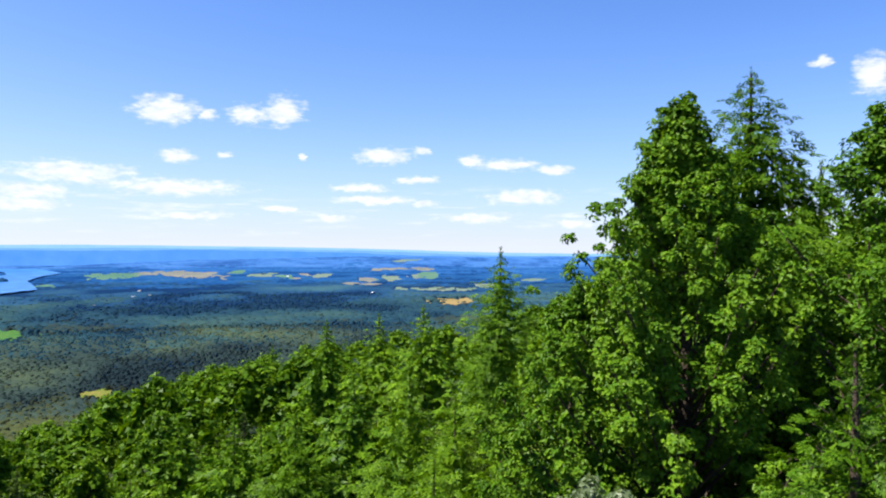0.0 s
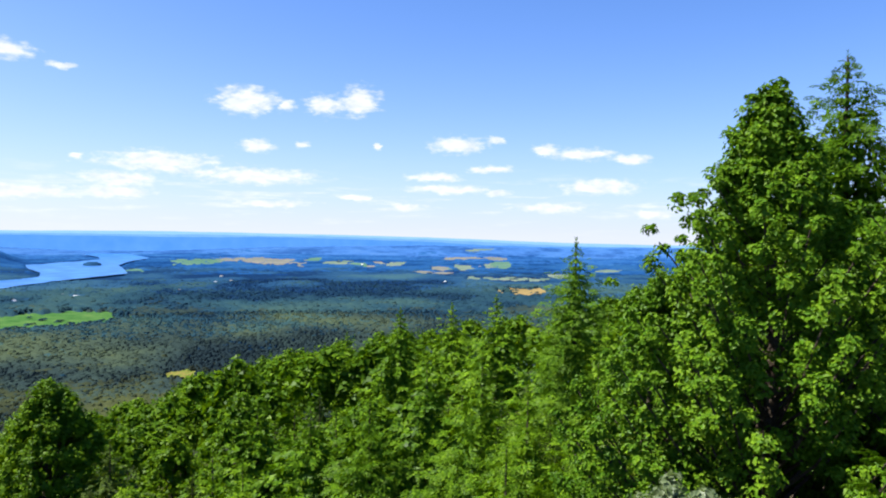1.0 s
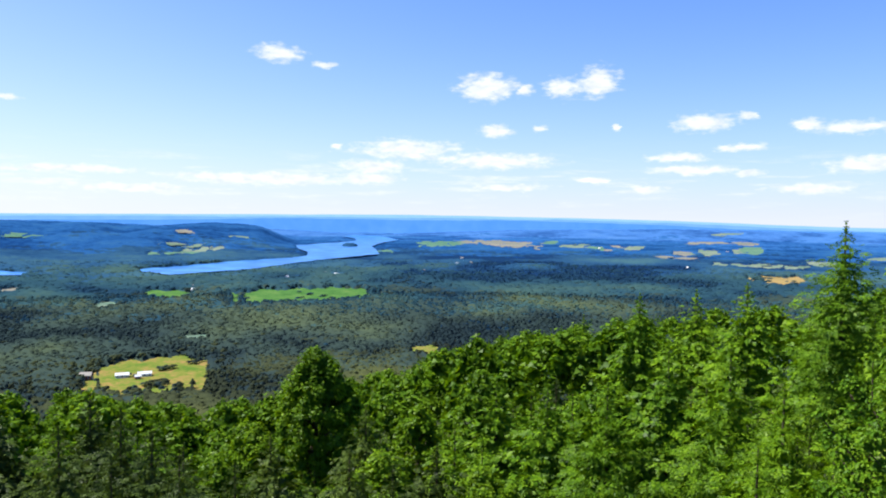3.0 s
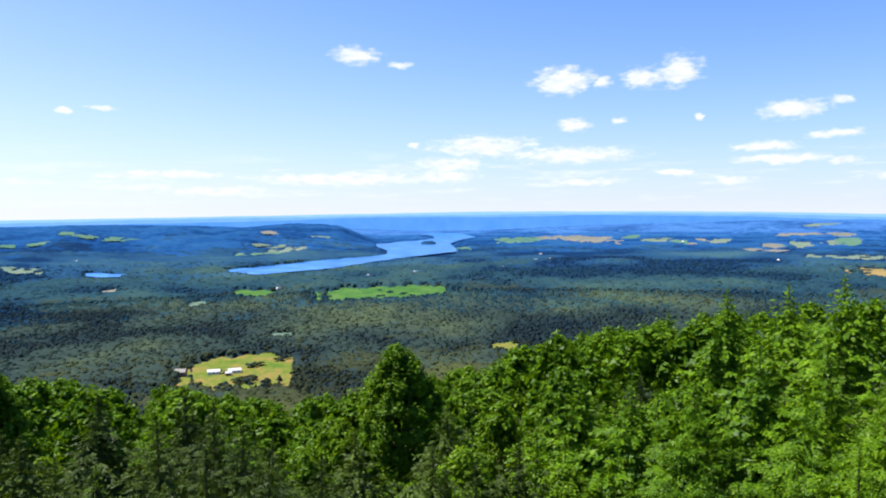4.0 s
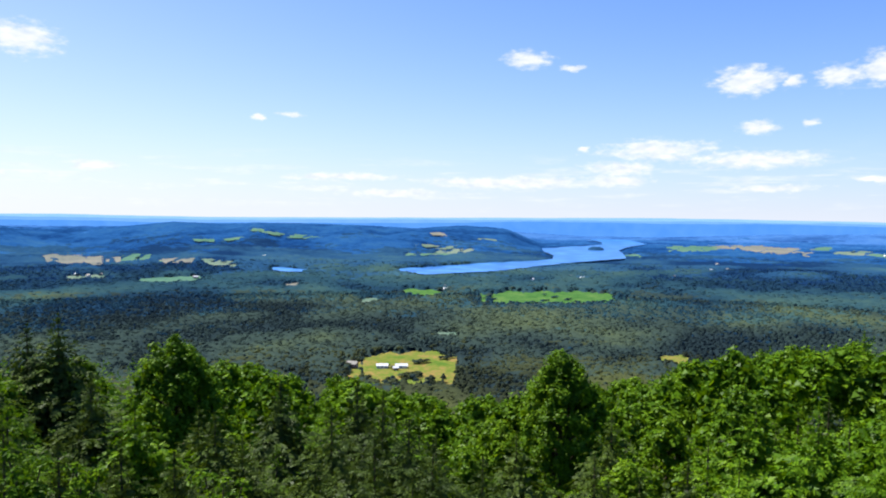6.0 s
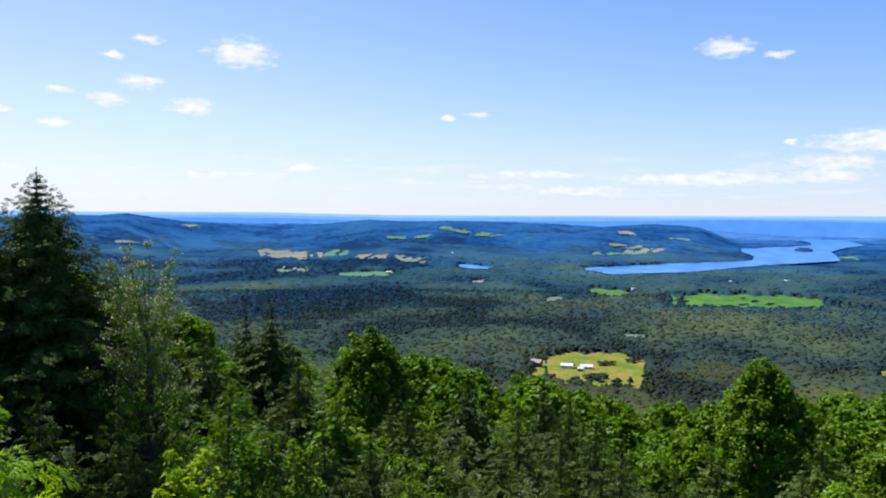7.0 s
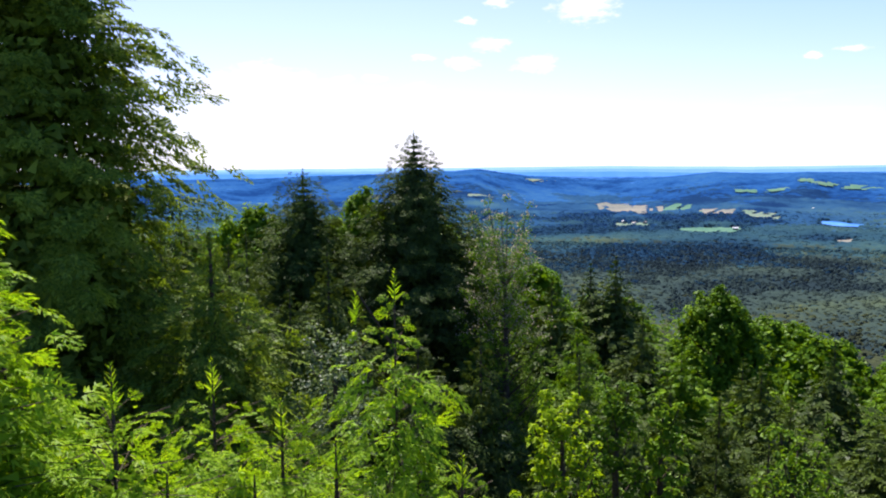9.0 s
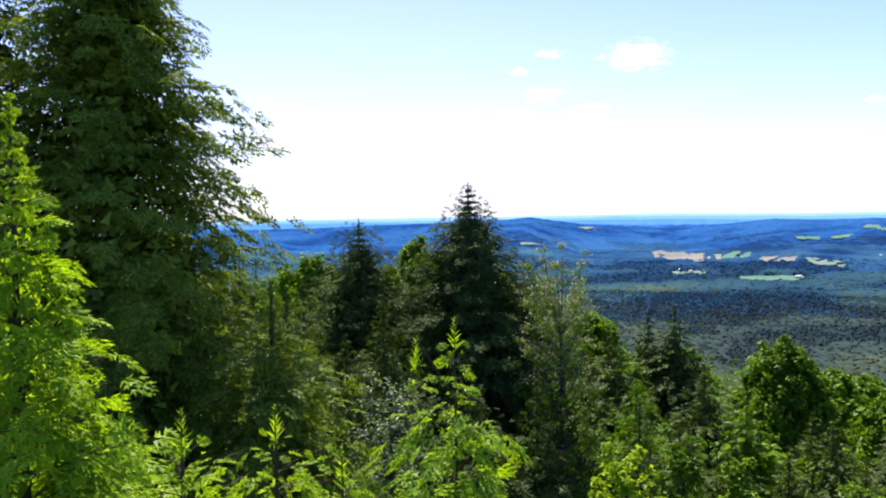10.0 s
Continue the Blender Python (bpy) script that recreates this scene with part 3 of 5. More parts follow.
def canopy(name, r_lines, cell0, high, label, az_lines):
    A, R = np.meshgrid(az_lines, r_lines, indexing="ij")
    X, Yy = -np.sin(np.radians(A)) * R, np.cos(np.radians(A)) * R
    cell = cell0
    i0, j0 = np.floor(X / cell), np.floor(Yy / cell)
    best = np.full(A.shape, 1e9)
    kind = np.zeros(A.shape)
    tall = np.zeros(A.shape)
    for di in (-1, 0, 1):
        for dj in (-1, 0, 1):
            i, j = i0 + di, j0 + dj
            px, py = (i + .15 + .7 * hash2(i, j, 1)) * cell, (j + .15 + .7 * hash2(i, j, 2)) * cell
            d = np.hypot(X - px, Yy - py) / (cell * (.62 + .3 * hash2(i, j, 3)))
            t = hash2(i, j, 4)
            better = d < best
            best, kind, tall = np.where(better, d, best), np.where(better, hash2(i, j, 5), kind), np.where(better, t, tall)
    stand = stands(X, Yy)
    dark = stand < 0.44
    dome = np.clip(1 - best ** 2, 0, 1) ** .5
    spire = np.clip(1 - best, 0, 1)
    body = np.where(dark, .30 + .70 * spire, .32 + .66 * dome)
    h = high * (.74 + .2 * tall + .4 * (stand - .5)) * body
    h = h + high * .16 * (soft_noise(X / (cell * .22), Yy / (cell * .22), 8) - .5)
    gap = canopy_gap(A, R, np.full(A.shape, high * .8))
    # the sheets meet at one height
    h = h + (3.2 - h) * np.clip(np.maximum(1 - (R - r_lines[0]) / 25, 1 - (r_lines[-1] - R) / 25), 0, 1)
    h = h * gap - 2.0 * (1 - gap)
    patch, single = (1.3, .16) if r_lines[0] < 2000 else (.7, .30)
    tone = np.clip(.20 + single * kind + patch * (stand - .42) - np.where(dark, .10, 0), 0, 1)
    me = grid_mesh(name, az_lines, r_lines, terrain(A, R) + h, tone)
    # farther woods take bluer, haze-painted colours, which mingle from place to place
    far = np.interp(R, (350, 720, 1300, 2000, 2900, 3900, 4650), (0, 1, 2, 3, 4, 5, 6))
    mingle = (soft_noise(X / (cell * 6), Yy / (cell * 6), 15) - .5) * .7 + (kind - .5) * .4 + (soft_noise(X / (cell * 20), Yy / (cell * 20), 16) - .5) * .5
    pick = np.clip(np.round(far + mingle), 0, len(M_HAZED_WOODS) - 1).astype(np.int32)
    ob = part(name, me, M_HAZED_WOODS[0])
    for mat in M_HAZED_WOODS[1:]:
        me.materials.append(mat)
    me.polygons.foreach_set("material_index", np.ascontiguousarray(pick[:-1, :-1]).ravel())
    return tagged(ob, label, "woods", kind="stuff")


def crowns(name, r0, r1, cell, high, label, az0, az1, seed):
    """Single crowns standing close together, domes and spires, each with an uneven outline."""
    rng = np.random.default_rng(seed)
    x = np.arange(-r1, r1, cell)
    X, Yy = np.meshgrid(x, x, indexing="ij")
    X, Yy = (X + rng.uniform(-.42, .42, X.shape) * cell).ravel(), (Yy + rng.uniform(-.42, .42, Yy.shape) * cell).ravel()
    R, A = np.hypot(X, Yy), np.degrees(np.arctan2(-X, Yy))
    ok = (R > r0) & (R < r1) & (A > az0) & (A < az1)
    X, Yy, R, A = X[ok], Yy[ok], R[ok], A[ok]
    gap = canopy_gap(A, R, np.full(A.shape, high * .7))
    hide = high * .7 * R / DROP
    wet = inside(LAKE, A, R) | inside(POND, A, R) | inside(LAKE, A, R + hide) | inside(POND, A, R + hide)
    lone = (gap <= .6) & ~wet & (soft_noise(X / 15, Yy / 15, 23) > .87)
    ok = ((gap > .6) & (rng.uniform(0, 1, len(X)) < .45 + .6 * soft_noise(X / 21, Yy / 21, 29))) | lone
    ok &= np.degrees(np.arctan((terrain(A, R) + high - EYE) / R)) > np.interp(A, (-12, 0, 10, 20, 30, 40, 55, 64, 76, 90), (-3, -6.2, -7.8, -9.6, -12.8, -14.5, -13.5, -10.8, -10, -6)) - 1
    X, Yy, R, A, lone = X[ok], Yy[ok], R[ok], A[ok], lone[ok]
    n = len(X)
    stand = stands(X, Yy)
    spire = rng.uniform(0, 1, n) < np.where(stand < .46, .6, .14)
    h = high * (.84 + .24 * rng.uniform(0, 1, n) + .35 * (stand - .5)) * np.where(lone, .6, 1.0)
    w = cell * np.where(spire, rng.uniform(.44, .62, n), rng.uniform(.62, .86, n))
    rings = np.array([[1.05, .66], [.85, .38]])[spire.astype(int)]
    level = np.array([[.66, .93], [.46, .81]])[spire.astype(int)]
    ang = np.arange(5) * math.pi / 2.5
    V = np.zeros((n, 11, 3))
    for k in range(2):
        rad = w[:, None] * rings[:, k:k + 1] * rng.uniform(.74, 1.22, (n, 5))
        V[:, k * 5:k * 5 + 5, 0] = X[:, None] + np.cos(ang + k * .6) * rad
        V[:, k * 5:k * 5 + 5, 1] = Yy[:, None] + np.sin(ang + k * .6) * rad
        V[:, k * 5:k * 5 + 5, 2] = h[:, None] * (level[:, k:k + 1] + rng.uniform(-.06, .06, (n, 5)))
    V[:, 10] = np.stack([X, Yy, h], 1)
    V[:, :, 2] += terrain(A, R)[:, None]
    f = []
    for i in range(5):
        a, b = i, (i + 1) % 5
        f += [(a, b, b + 5), (a, b + 5, a + 5), (a + 5, b + 5, 10)]
    F = (np.array(f)[None] + (np.arange(n) * 11)[:, None, None]).reshape(-1, 3)
    tone = np.clip(.29 + .11 * rng.uniform(0, 1, n) + 1.35 * (stand - .44) - np.where(spire, .11, 0), 0, 1)
    me = quad_mesh(name, V.reshape(-1, 3), F, np.repeat(tone, 11), True)
    # bluer colours with distance: the haze is painted into the crowns
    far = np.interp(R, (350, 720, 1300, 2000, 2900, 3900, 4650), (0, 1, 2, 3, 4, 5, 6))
    pick = np.clip(np.round(far + rng.normal(0, .2, n) + (soft_noise(X / (cell * 20), Yy / (cell * 20), 16) - .5) * .7), 0, len(M_HAZED_WOODS) - 1).astype(np.int32)
    ob = part(name, me, M_HAZED_WOODS[0])
    for mat in M_HAZED_WOODS[1:]:
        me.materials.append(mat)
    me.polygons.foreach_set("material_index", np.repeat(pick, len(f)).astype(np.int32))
    return tagged(ob, label, "woods", kind="stuff")


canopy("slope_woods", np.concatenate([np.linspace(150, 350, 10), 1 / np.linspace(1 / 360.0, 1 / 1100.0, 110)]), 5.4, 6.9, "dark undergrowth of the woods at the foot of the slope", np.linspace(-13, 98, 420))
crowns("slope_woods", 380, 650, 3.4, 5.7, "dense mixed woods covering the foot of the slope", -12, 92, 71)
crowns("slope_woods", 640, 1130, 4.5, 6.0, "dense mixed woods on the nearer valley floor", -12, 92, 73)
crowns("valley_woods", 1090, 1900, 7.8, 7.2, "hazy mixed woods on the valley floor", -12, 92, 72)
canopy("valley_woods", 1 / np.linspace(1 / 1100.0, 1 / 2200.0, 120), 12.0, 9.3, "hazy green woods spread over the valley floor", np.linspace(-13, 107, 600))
canopy("hill_woods", 1 / np.linspace(1 / 2200.0, 1 / 3980.0, 130), 20.0, 9.0, "haze-blue wooded hills beyond the lake", np.linspace(-13, 107, 740))

canopy("far_woods", np.linspace(3980, 4880, 60), 30.0, 8.0, "haze-blue far lowland woods under the horizon", np.linspace(-13, 107, 600))

# ---- the island and the ridges on the horizon ----
isl_az, isl_r = np.linspace(30.7, 32.1, 40), np.linspace(2820, 2960, 14)
A, R = np.meshgrid(isl_az, isl_r, indexing="ij")
e = np.clip(1 - ((A - 31.4) / .60) ** 2 - ((R - 2890) / 62) ** 2, 0, 1)
hz = np.where(e > 0, WATER_Z + 0.5 + 11 * e ** .45 * (.75 + .5 * soft_noise(A * 12, R / 12, 2)), WATER_Z - 2)
tagged(part("island", grid_mesh("island", isl_az, isl_r, hz, np.full(A.shape, .4)), M_HAZED_WOODS[3]), "small wooded island in the lake", "island", kind="structure")


HORIZON_AZ = (-36, -10, -3, 1.4, 6.6, 14, 22, 32, 40, 48, 56, 61, 71, 78, 94, 100, 125)
HORIZON_EL = (-.5, -.45, -.34, -.22, -.09, .06, .13, .13, .07, .01, -.04, -.07, .0, -.03, -.06, -.10, -.1)


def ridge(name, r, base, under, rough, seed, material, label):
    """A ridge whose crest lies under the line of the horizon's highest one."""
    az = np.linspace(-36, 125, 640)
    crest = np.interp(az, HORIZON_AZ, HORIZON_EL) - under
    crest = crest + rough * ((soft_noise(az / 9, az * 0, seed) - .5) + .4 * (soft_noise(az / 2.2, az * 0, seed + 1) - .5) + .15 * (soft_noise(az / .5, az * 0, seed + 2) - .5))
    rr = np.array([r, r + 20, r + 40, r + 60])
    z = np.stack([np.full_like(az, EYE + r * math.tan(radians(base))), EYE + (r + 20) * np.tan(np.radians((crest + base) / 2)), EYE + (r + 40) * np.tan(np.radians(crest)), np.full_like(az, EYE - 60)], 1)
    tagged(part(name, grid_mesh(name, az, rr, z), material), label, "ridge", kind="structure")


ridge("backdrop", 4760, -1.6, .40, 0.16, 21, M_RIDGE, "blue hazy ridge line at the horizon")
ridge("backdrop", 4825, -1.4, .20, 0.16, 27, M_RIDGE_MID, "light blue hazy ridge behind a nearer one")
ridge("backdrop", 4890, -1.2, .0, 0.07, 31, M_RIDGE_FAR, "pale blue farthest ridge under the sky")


# ---- trees ----
def unit(v):
    return v / np.maximum(np.linalg.norm(v, axis=-1, keepdims=True), 1e-9)


def blades(c, d, up, length, width, fold=0.18, tri=False):
    """Leaf blades: c base, d direction, up roughly their upper side; tri: small far leaves of one face."""
    n = len(c)
    side = unit(np.cross(d, up))
    nor = np.cross(side, d)
    ln, wd = np.asarray(length).reshape(-1, 1) * np.ones((n, 1)), np.asarray(width).reshape(-1, 1) * np.ones((n, 1))
    if tri:
        v = np.stack([c + side * wd * .5, c + d * ln, c - side * wd * .5], 1).reshape(-1, 3)
        return v, np.arange(3 * n).reshape(-1, 3)
    mid = c + d * ln * .48 + nor * wd * fold
    v = np.stack([c, mid + side * wd * .5, c + d * ln - nor * wd * fold * .6, mid - side * wd * .5], 1).reshape(-1, 3)
    return v, np.arange(4 * n).reshape(-1, 4)


def tubes(p0, p1, r0, r1, sides=5):
    """Tapered round lengths of wood."""
    p0, p1 = np.asarray(p0, float), np.asarray(p1, float)
    r0, r1 = np.asarray(r0, float), np.asarray(r1, float)
    d = unit(p1 - p0)
    a = unit(np.cross(d, np.where(np.abs(d[:, 2:3]) > .8, [[1., 0, 0]], [[0, 0, 1.]])))
    b = np.cross(d, a)
    ang = np.arange(sides) * 2 * math.pi / sides
    ring = a[:, None] * np.cos(ang)[None, :, None] + b[:, None] * np.sin(ang)[None, :, None]
    v = np.concatenate([p0[:, None] + ring * r0[:, None, None], p1[:, None] + ring * r1[:, None, None]], 1)
    n = len(p0)
    k = np.arange(sides)
    q = np.stack([k, (k + 1) % sides, (k + 1) % sides + sides, k + sides], 1)
    q = (q[None] + (np.arange(n) * 2 * sides)[:, None, None]).reshape(-1, 4)
    return v.reshape(-1, 3), q


def trunk_mesh(high, radius, rng, lean=0.03, steps=9, top=.93, sides=7):
    """One continuous tapered trunk, and its line."""
    t = np.linspace(0, top, steps + 1)
    wob = np.cumsum(rng.normal(0, lean * high / steps, (steps + 1, 2)), 0)
    wob -= wob[0]
    p = np.concatenate([wob, (t * high)[:, None]], 1)
    r = radius * (1 - t) ** .8 + min(.012, radius * .2)
    r[0] *= 1.35
    return rod(p, r, sides), p


def rod(p, r, sides=6):
    """A bent round length of wood through the points p."""
    ang = np.arange(sides) * 2 * math.pi / sides
    d = unit(np.gradient(p, axis=0))
    a = unit(np.cross(d, np.array([[.3, 1.0, .1]])))
    b = np.cross(d, a)
    v = p[:, None] + (a[:, None] * np.cos(ang)[None, :, None] + b[:, None] * np.sin(ang)[None, :, None]) * r[:, None, None]
    k, i = np.meshgrid(np.arange(sides), np.arange(len(p) - 1))
    q = np.stack([i * sides + k, i * sides + (k + 1) % sides, (i + 1) * sides + (k + 1) % sides, (i + 1) * sides + k], -1).reshape(-1, 4)
    return v.reshape(-1, 3), q


def tree(name, label, category, group, trunk, limbs, wood, crown, leaf_mat, crown_label=""):
    """A tree of trunk, limbs and crown under one base point; the crown's own twigs are in its mesh."""
    base = new(name)
    base.empty_display_size = .2
    tagged(base, label, category, group)
    part("trunk", quad_mesh("trunk", *trunk, None, True), M_BARK, base)
    for limb in limbs:
        part("limb", quad_mesh("limb", *limb, None, True), M_BARK, base)
    v, q = crown
    if wood is not None and q.shape[1] == 3:
        wood = wood[0], np.concatenate([wood[1][:, [0, 1, 2]], wood[1][:, [0, 2, 3]]])
    if wood is not None:
        v, q = np.concatenate([v, wood[0]]), np.concatenate([q, wood[1] + len(v)])
    me = quad_mesh("crown", v, q)
    ob = part("crown", me, leaf_mat, base, crown_label)
    if wood is not None:
        me.materials.append(M_BARK)
        idx = np.zeros(len(q), np.int32)
        idx[len(crown[1]):] = 1
        me.polygons.foreach_set("material_index", idx)
    return base


def broadleaf(seed, high, radius, base, arms, puffs, per, leaf, mat, label, group, name="broadleaf_tree", puff=.2, sparse=0.0, top=.35, leaf_w=.62, main=0, bare=False, tri=False, rise=.75, seeds=None, blunt=.6, wild=0.0, cone=0.0):
    """A broad-leaved tree: arms leave the trunk, and puffs of leaves sit along them with gaps between.
    base: where the crown begins; puff: radius of a puff against the crown's; top: how much narrower it ends."""
    rng = np.random.default_rng(seed)
    trunk, spine = trunk_mesh(high * .9, high * .015 + .03, rng, .025)
    n = arms
    z1 = base + (1 - base) * np.clip((np.arange(n) + rng.uniform(0, 1, n)) / n, .03, .98)
    prof = np.clip(np.sin(math.pi * (.28 + .69 * (z1 - base) / (1 - base))), .05, 1) ** blunt * (1 - top * (z1 - base) / (1 - base))
    if cone:
        prof = np.minimum((cone * (1 - (z1 - base) / (1 - base))) ** 1.15 + .03, 1)
    phi = np.arange(n) * 2.39996 + rng.normal(0, .35, n)
    R = radius * prof * rng.uniform(.72 - wild, 1.18 - .3 * wild, n)
    R = np.minimum(R, radius)
    # no arm reaches far beyond those next to it
    close = (np.cos(phi[:, None] - phi[None]) > .6) & (np.abs(z1[:, None] - z1[None]) < .07)
    R = np.minimum(R, 1.12 * (close * R[None]).sum(1) / close.sum(1))
    end = np.stack([np.cos(phi) * R, np.sin(phi) * R, z1 * high], 1)
    z0 = np.clip(z1 * high - rise * R - .03 * high, .08 * high, .84 * high)
    root = np.stack([np.interp(z0, spine[:, 2], spine[:, 0]), np.interp(z0, spine[:, 2], spine[:, 1]), z0], 1)
    knee = root + (end - root) * .5 + np.stack([np.cos(phi) * R * .08, np.sin(phi) * R * .08, -.04 * R], 1)
    rr = np.clip(.0048 * high * (1.1 - z0 / high), .008, None)
    rods = [rod(np.stack([root[k], knee[k], end[k]]), np.array([rr[k], rr[k] * .6, .012]), 4 if tri else 5) for k in range(n)]
    limbs = rods[:main]
    wood = None
    if main:
        start = np.cumsum([0] + [len(v) for v, _ in rods[main:]])
        wood = (np.concatenate([v for v, _ in rods[main:]]), np.concatenate([q + s for (_, q), s in zip(rods[main:], start)])) if n > main else None
    # puffs along the arms
    ai = np.repeat(np.arange(n), puffs)
    t = np.tile(np.linspace(.38, 1.02, puffs), n) + rng.normal(0, .06, n * puffs)
    c = np.where(t[:, None] < .5, root[ai] + (knee - root)[ai] * (t * 2)[:, None], knee[ai] + (end - knee)[ai] * ((t - .5) * 2)[:, None])
    pr = radius * puff * rng.uniform(.65, 1.35, len(ai)) * (1.15 - .45 * t)
    c = c + rng.normal(0, 1, c.shape) * (pr * .75)[:, None] * np.where(t > .9, .3, 1.0)[:, None]
    cnt = rng.poisson(per, len(ai)) + 2
    if sparse:
        cnt = np.where(rng.uniform(0, 1, len(ai)) < sparse, cnt // 5, cnt)
    bi = np.repeat(np.arange(len(ai)), cnt)
    N = len(bi)
    off = unit(rng.normal(0, 1, (N, 3)) + np.array([0, 0, .35])) * (rng.uniform(0, 1, N) ** .35)[:, None] * np.array([1.1, 1.1, .8])
    p = c[bi] + off * pr[bi][:, None]
    outw = unit(off + .35 * unit(c[bi] * np.array([1, 1, .15])))
    up = unit(outw + np.array([0, 0, .4]) + rng.normal(0, .27, (N, 3)))
    d = unit(np.cross(up, rng.normal(0, 1, (N, 3))) + .35 * outw + np.array([0, 0, -.22]))
    ln = leaf * rng.uniform(.65, 1.3, N)
    crown = blades(p - d * (ln * .4)[:, None], d, up, ln, ln * leaf_w, tri=tri)
    if bare:
        return crown
    ob = tree(name, label, "shrub" if name == "shrub" else "tree", group, trunk, limbs, wood, crown, mat)
    if seeds:
        k = rng.choice(N, N // 3, replace=False)
        k = k[p[k, 2] > high * .74]
        leaves = [c for c in ob.children if c.name.startswith("crown")][0]
        part("blossom", quad_mesh("blossom", *blades(p[k] + outw[k] * .08, up[k], d[k], .075, .06)), seeds, leaves, "dry pale flower heads")
    return ob


def inner(rng, n, at, reach, leaf, tri=True):
    """Foliage added inside a crown to block light: at gives points on its axis, reach how far out it goes there."""
    phi = rng.uniform(0, 2 * math.pi, n)
    rad = reach * rng.uniform(.1, .8, n)
    o = np.stack([np.cos(phi), np.sin(phi), np.zeros(n)], 1)
    up = unit(o + rng.normal(0, .25, (n, 3)) + [0, 0, .3])
    d = unit(np.cross(up, rng.normal(0, 1, (n, 3))))
    ln = leaf * rng.uniform(.7, 1.3, n)
    return blades(at + o * rad[:, None] - d * (ln * .5)[:, None], d, up, ln, ln * .55, tri=tri)


def joined(*pieces):
    start = np.cumsum([0] + [len(v) for v, _ in pieces])
    return np.concatenate([v for v, _ in pieces]), np.concatenate([f + s for (_, f), s in zip(pieces, start)])


def frond(rng, twigs, split):
    """A flat fan of needled twigs, one long: roots, directions and lengths of its blades."""
    c, d, l = [], [], []
    for k in range(twigs):
        t = .06 + .86 * (k + .5) / twigs
        for s in (-1, 1):
            a = s * rng.uniform(.65, .95) * (1 - .3 * t)
            way = np.array([math.cos(a), math.sin(a), rng.normal(-.05, .10)])
            long = (.58 * (1 - t) ** .75 + .13) * rng.uniform(.8, 1.15)
            foot = np.array([t + rng.normal(0, .02), 0, 0])
            if not split:
                c.append(foot), d.append(way), l.append(long)
                continue
            for j in range(split):
                u = (j + .35) / split
                for q in (-1, 1):
                    b = a + q * rng.uniform(.5, .85)
                    c.append(foot + way * long * u), d.append(np.array([math.cos(b), math.sin(b), rng.normal(-.08, .14)])), l.append(long * (.50 - .22 * u) * rng.uniform(.8, 1.2))
            c.append(foot + way * long * .72), d.append(way), l.append(long * .40)
    for a in (-.35, .0, .35):
        c.append(np.array([.84, 0, 0])), d.append(np.array([math.cos(a), math.sin(a), -.05])), l.append(.22 if split else .34)
    return np.array(c), np.array(d), np.array(l)


def lay(rng, shapes, P, X, Z, S, sag, leaf_w):
    """Sets fronds at P reaching along X with their upper side to Z, S long, their ends hanging by sag."""
    Y = unit(np.cross(Z, X))
    Z = np.cross(X, Y)
    of = rng.integers(0, len(shapes), len(P))
    pieces = []
    for k, (c, d, l) in enumerate(shapes):
        m = of == k
        if not m.any():
            continue
        n, w = m.sum(), len(c)
        ax = np.stack([X[m], Y[m], Z[m]], 1)
        cw = P[m][:, None] + np.einsum("wk,nkx->nwx", c, ax) * S[m][:, None, None]
        cw[:, :, 2] -= sag * S[m][:, None] * c[None, :, 0] ** 2
        dw = np.einsum("wk,nkx->nwx", d, ax)
        dw[:, :, 2] -= sag * 1.6 * c[None, :, 0]
        dw = unit(dw.reshape(-1, 3))
        up = np.repeat(Z[m], w, 0) + rng.normal(0, .22, (n * w, 3))
        ln = (S[m][:, None] * l[None]).ravel()
        pieces.append(blades(cw.reshape(-1, 3), dw, up, ln, ln * leaf_w, tri=True))
    return joined(*pieces)


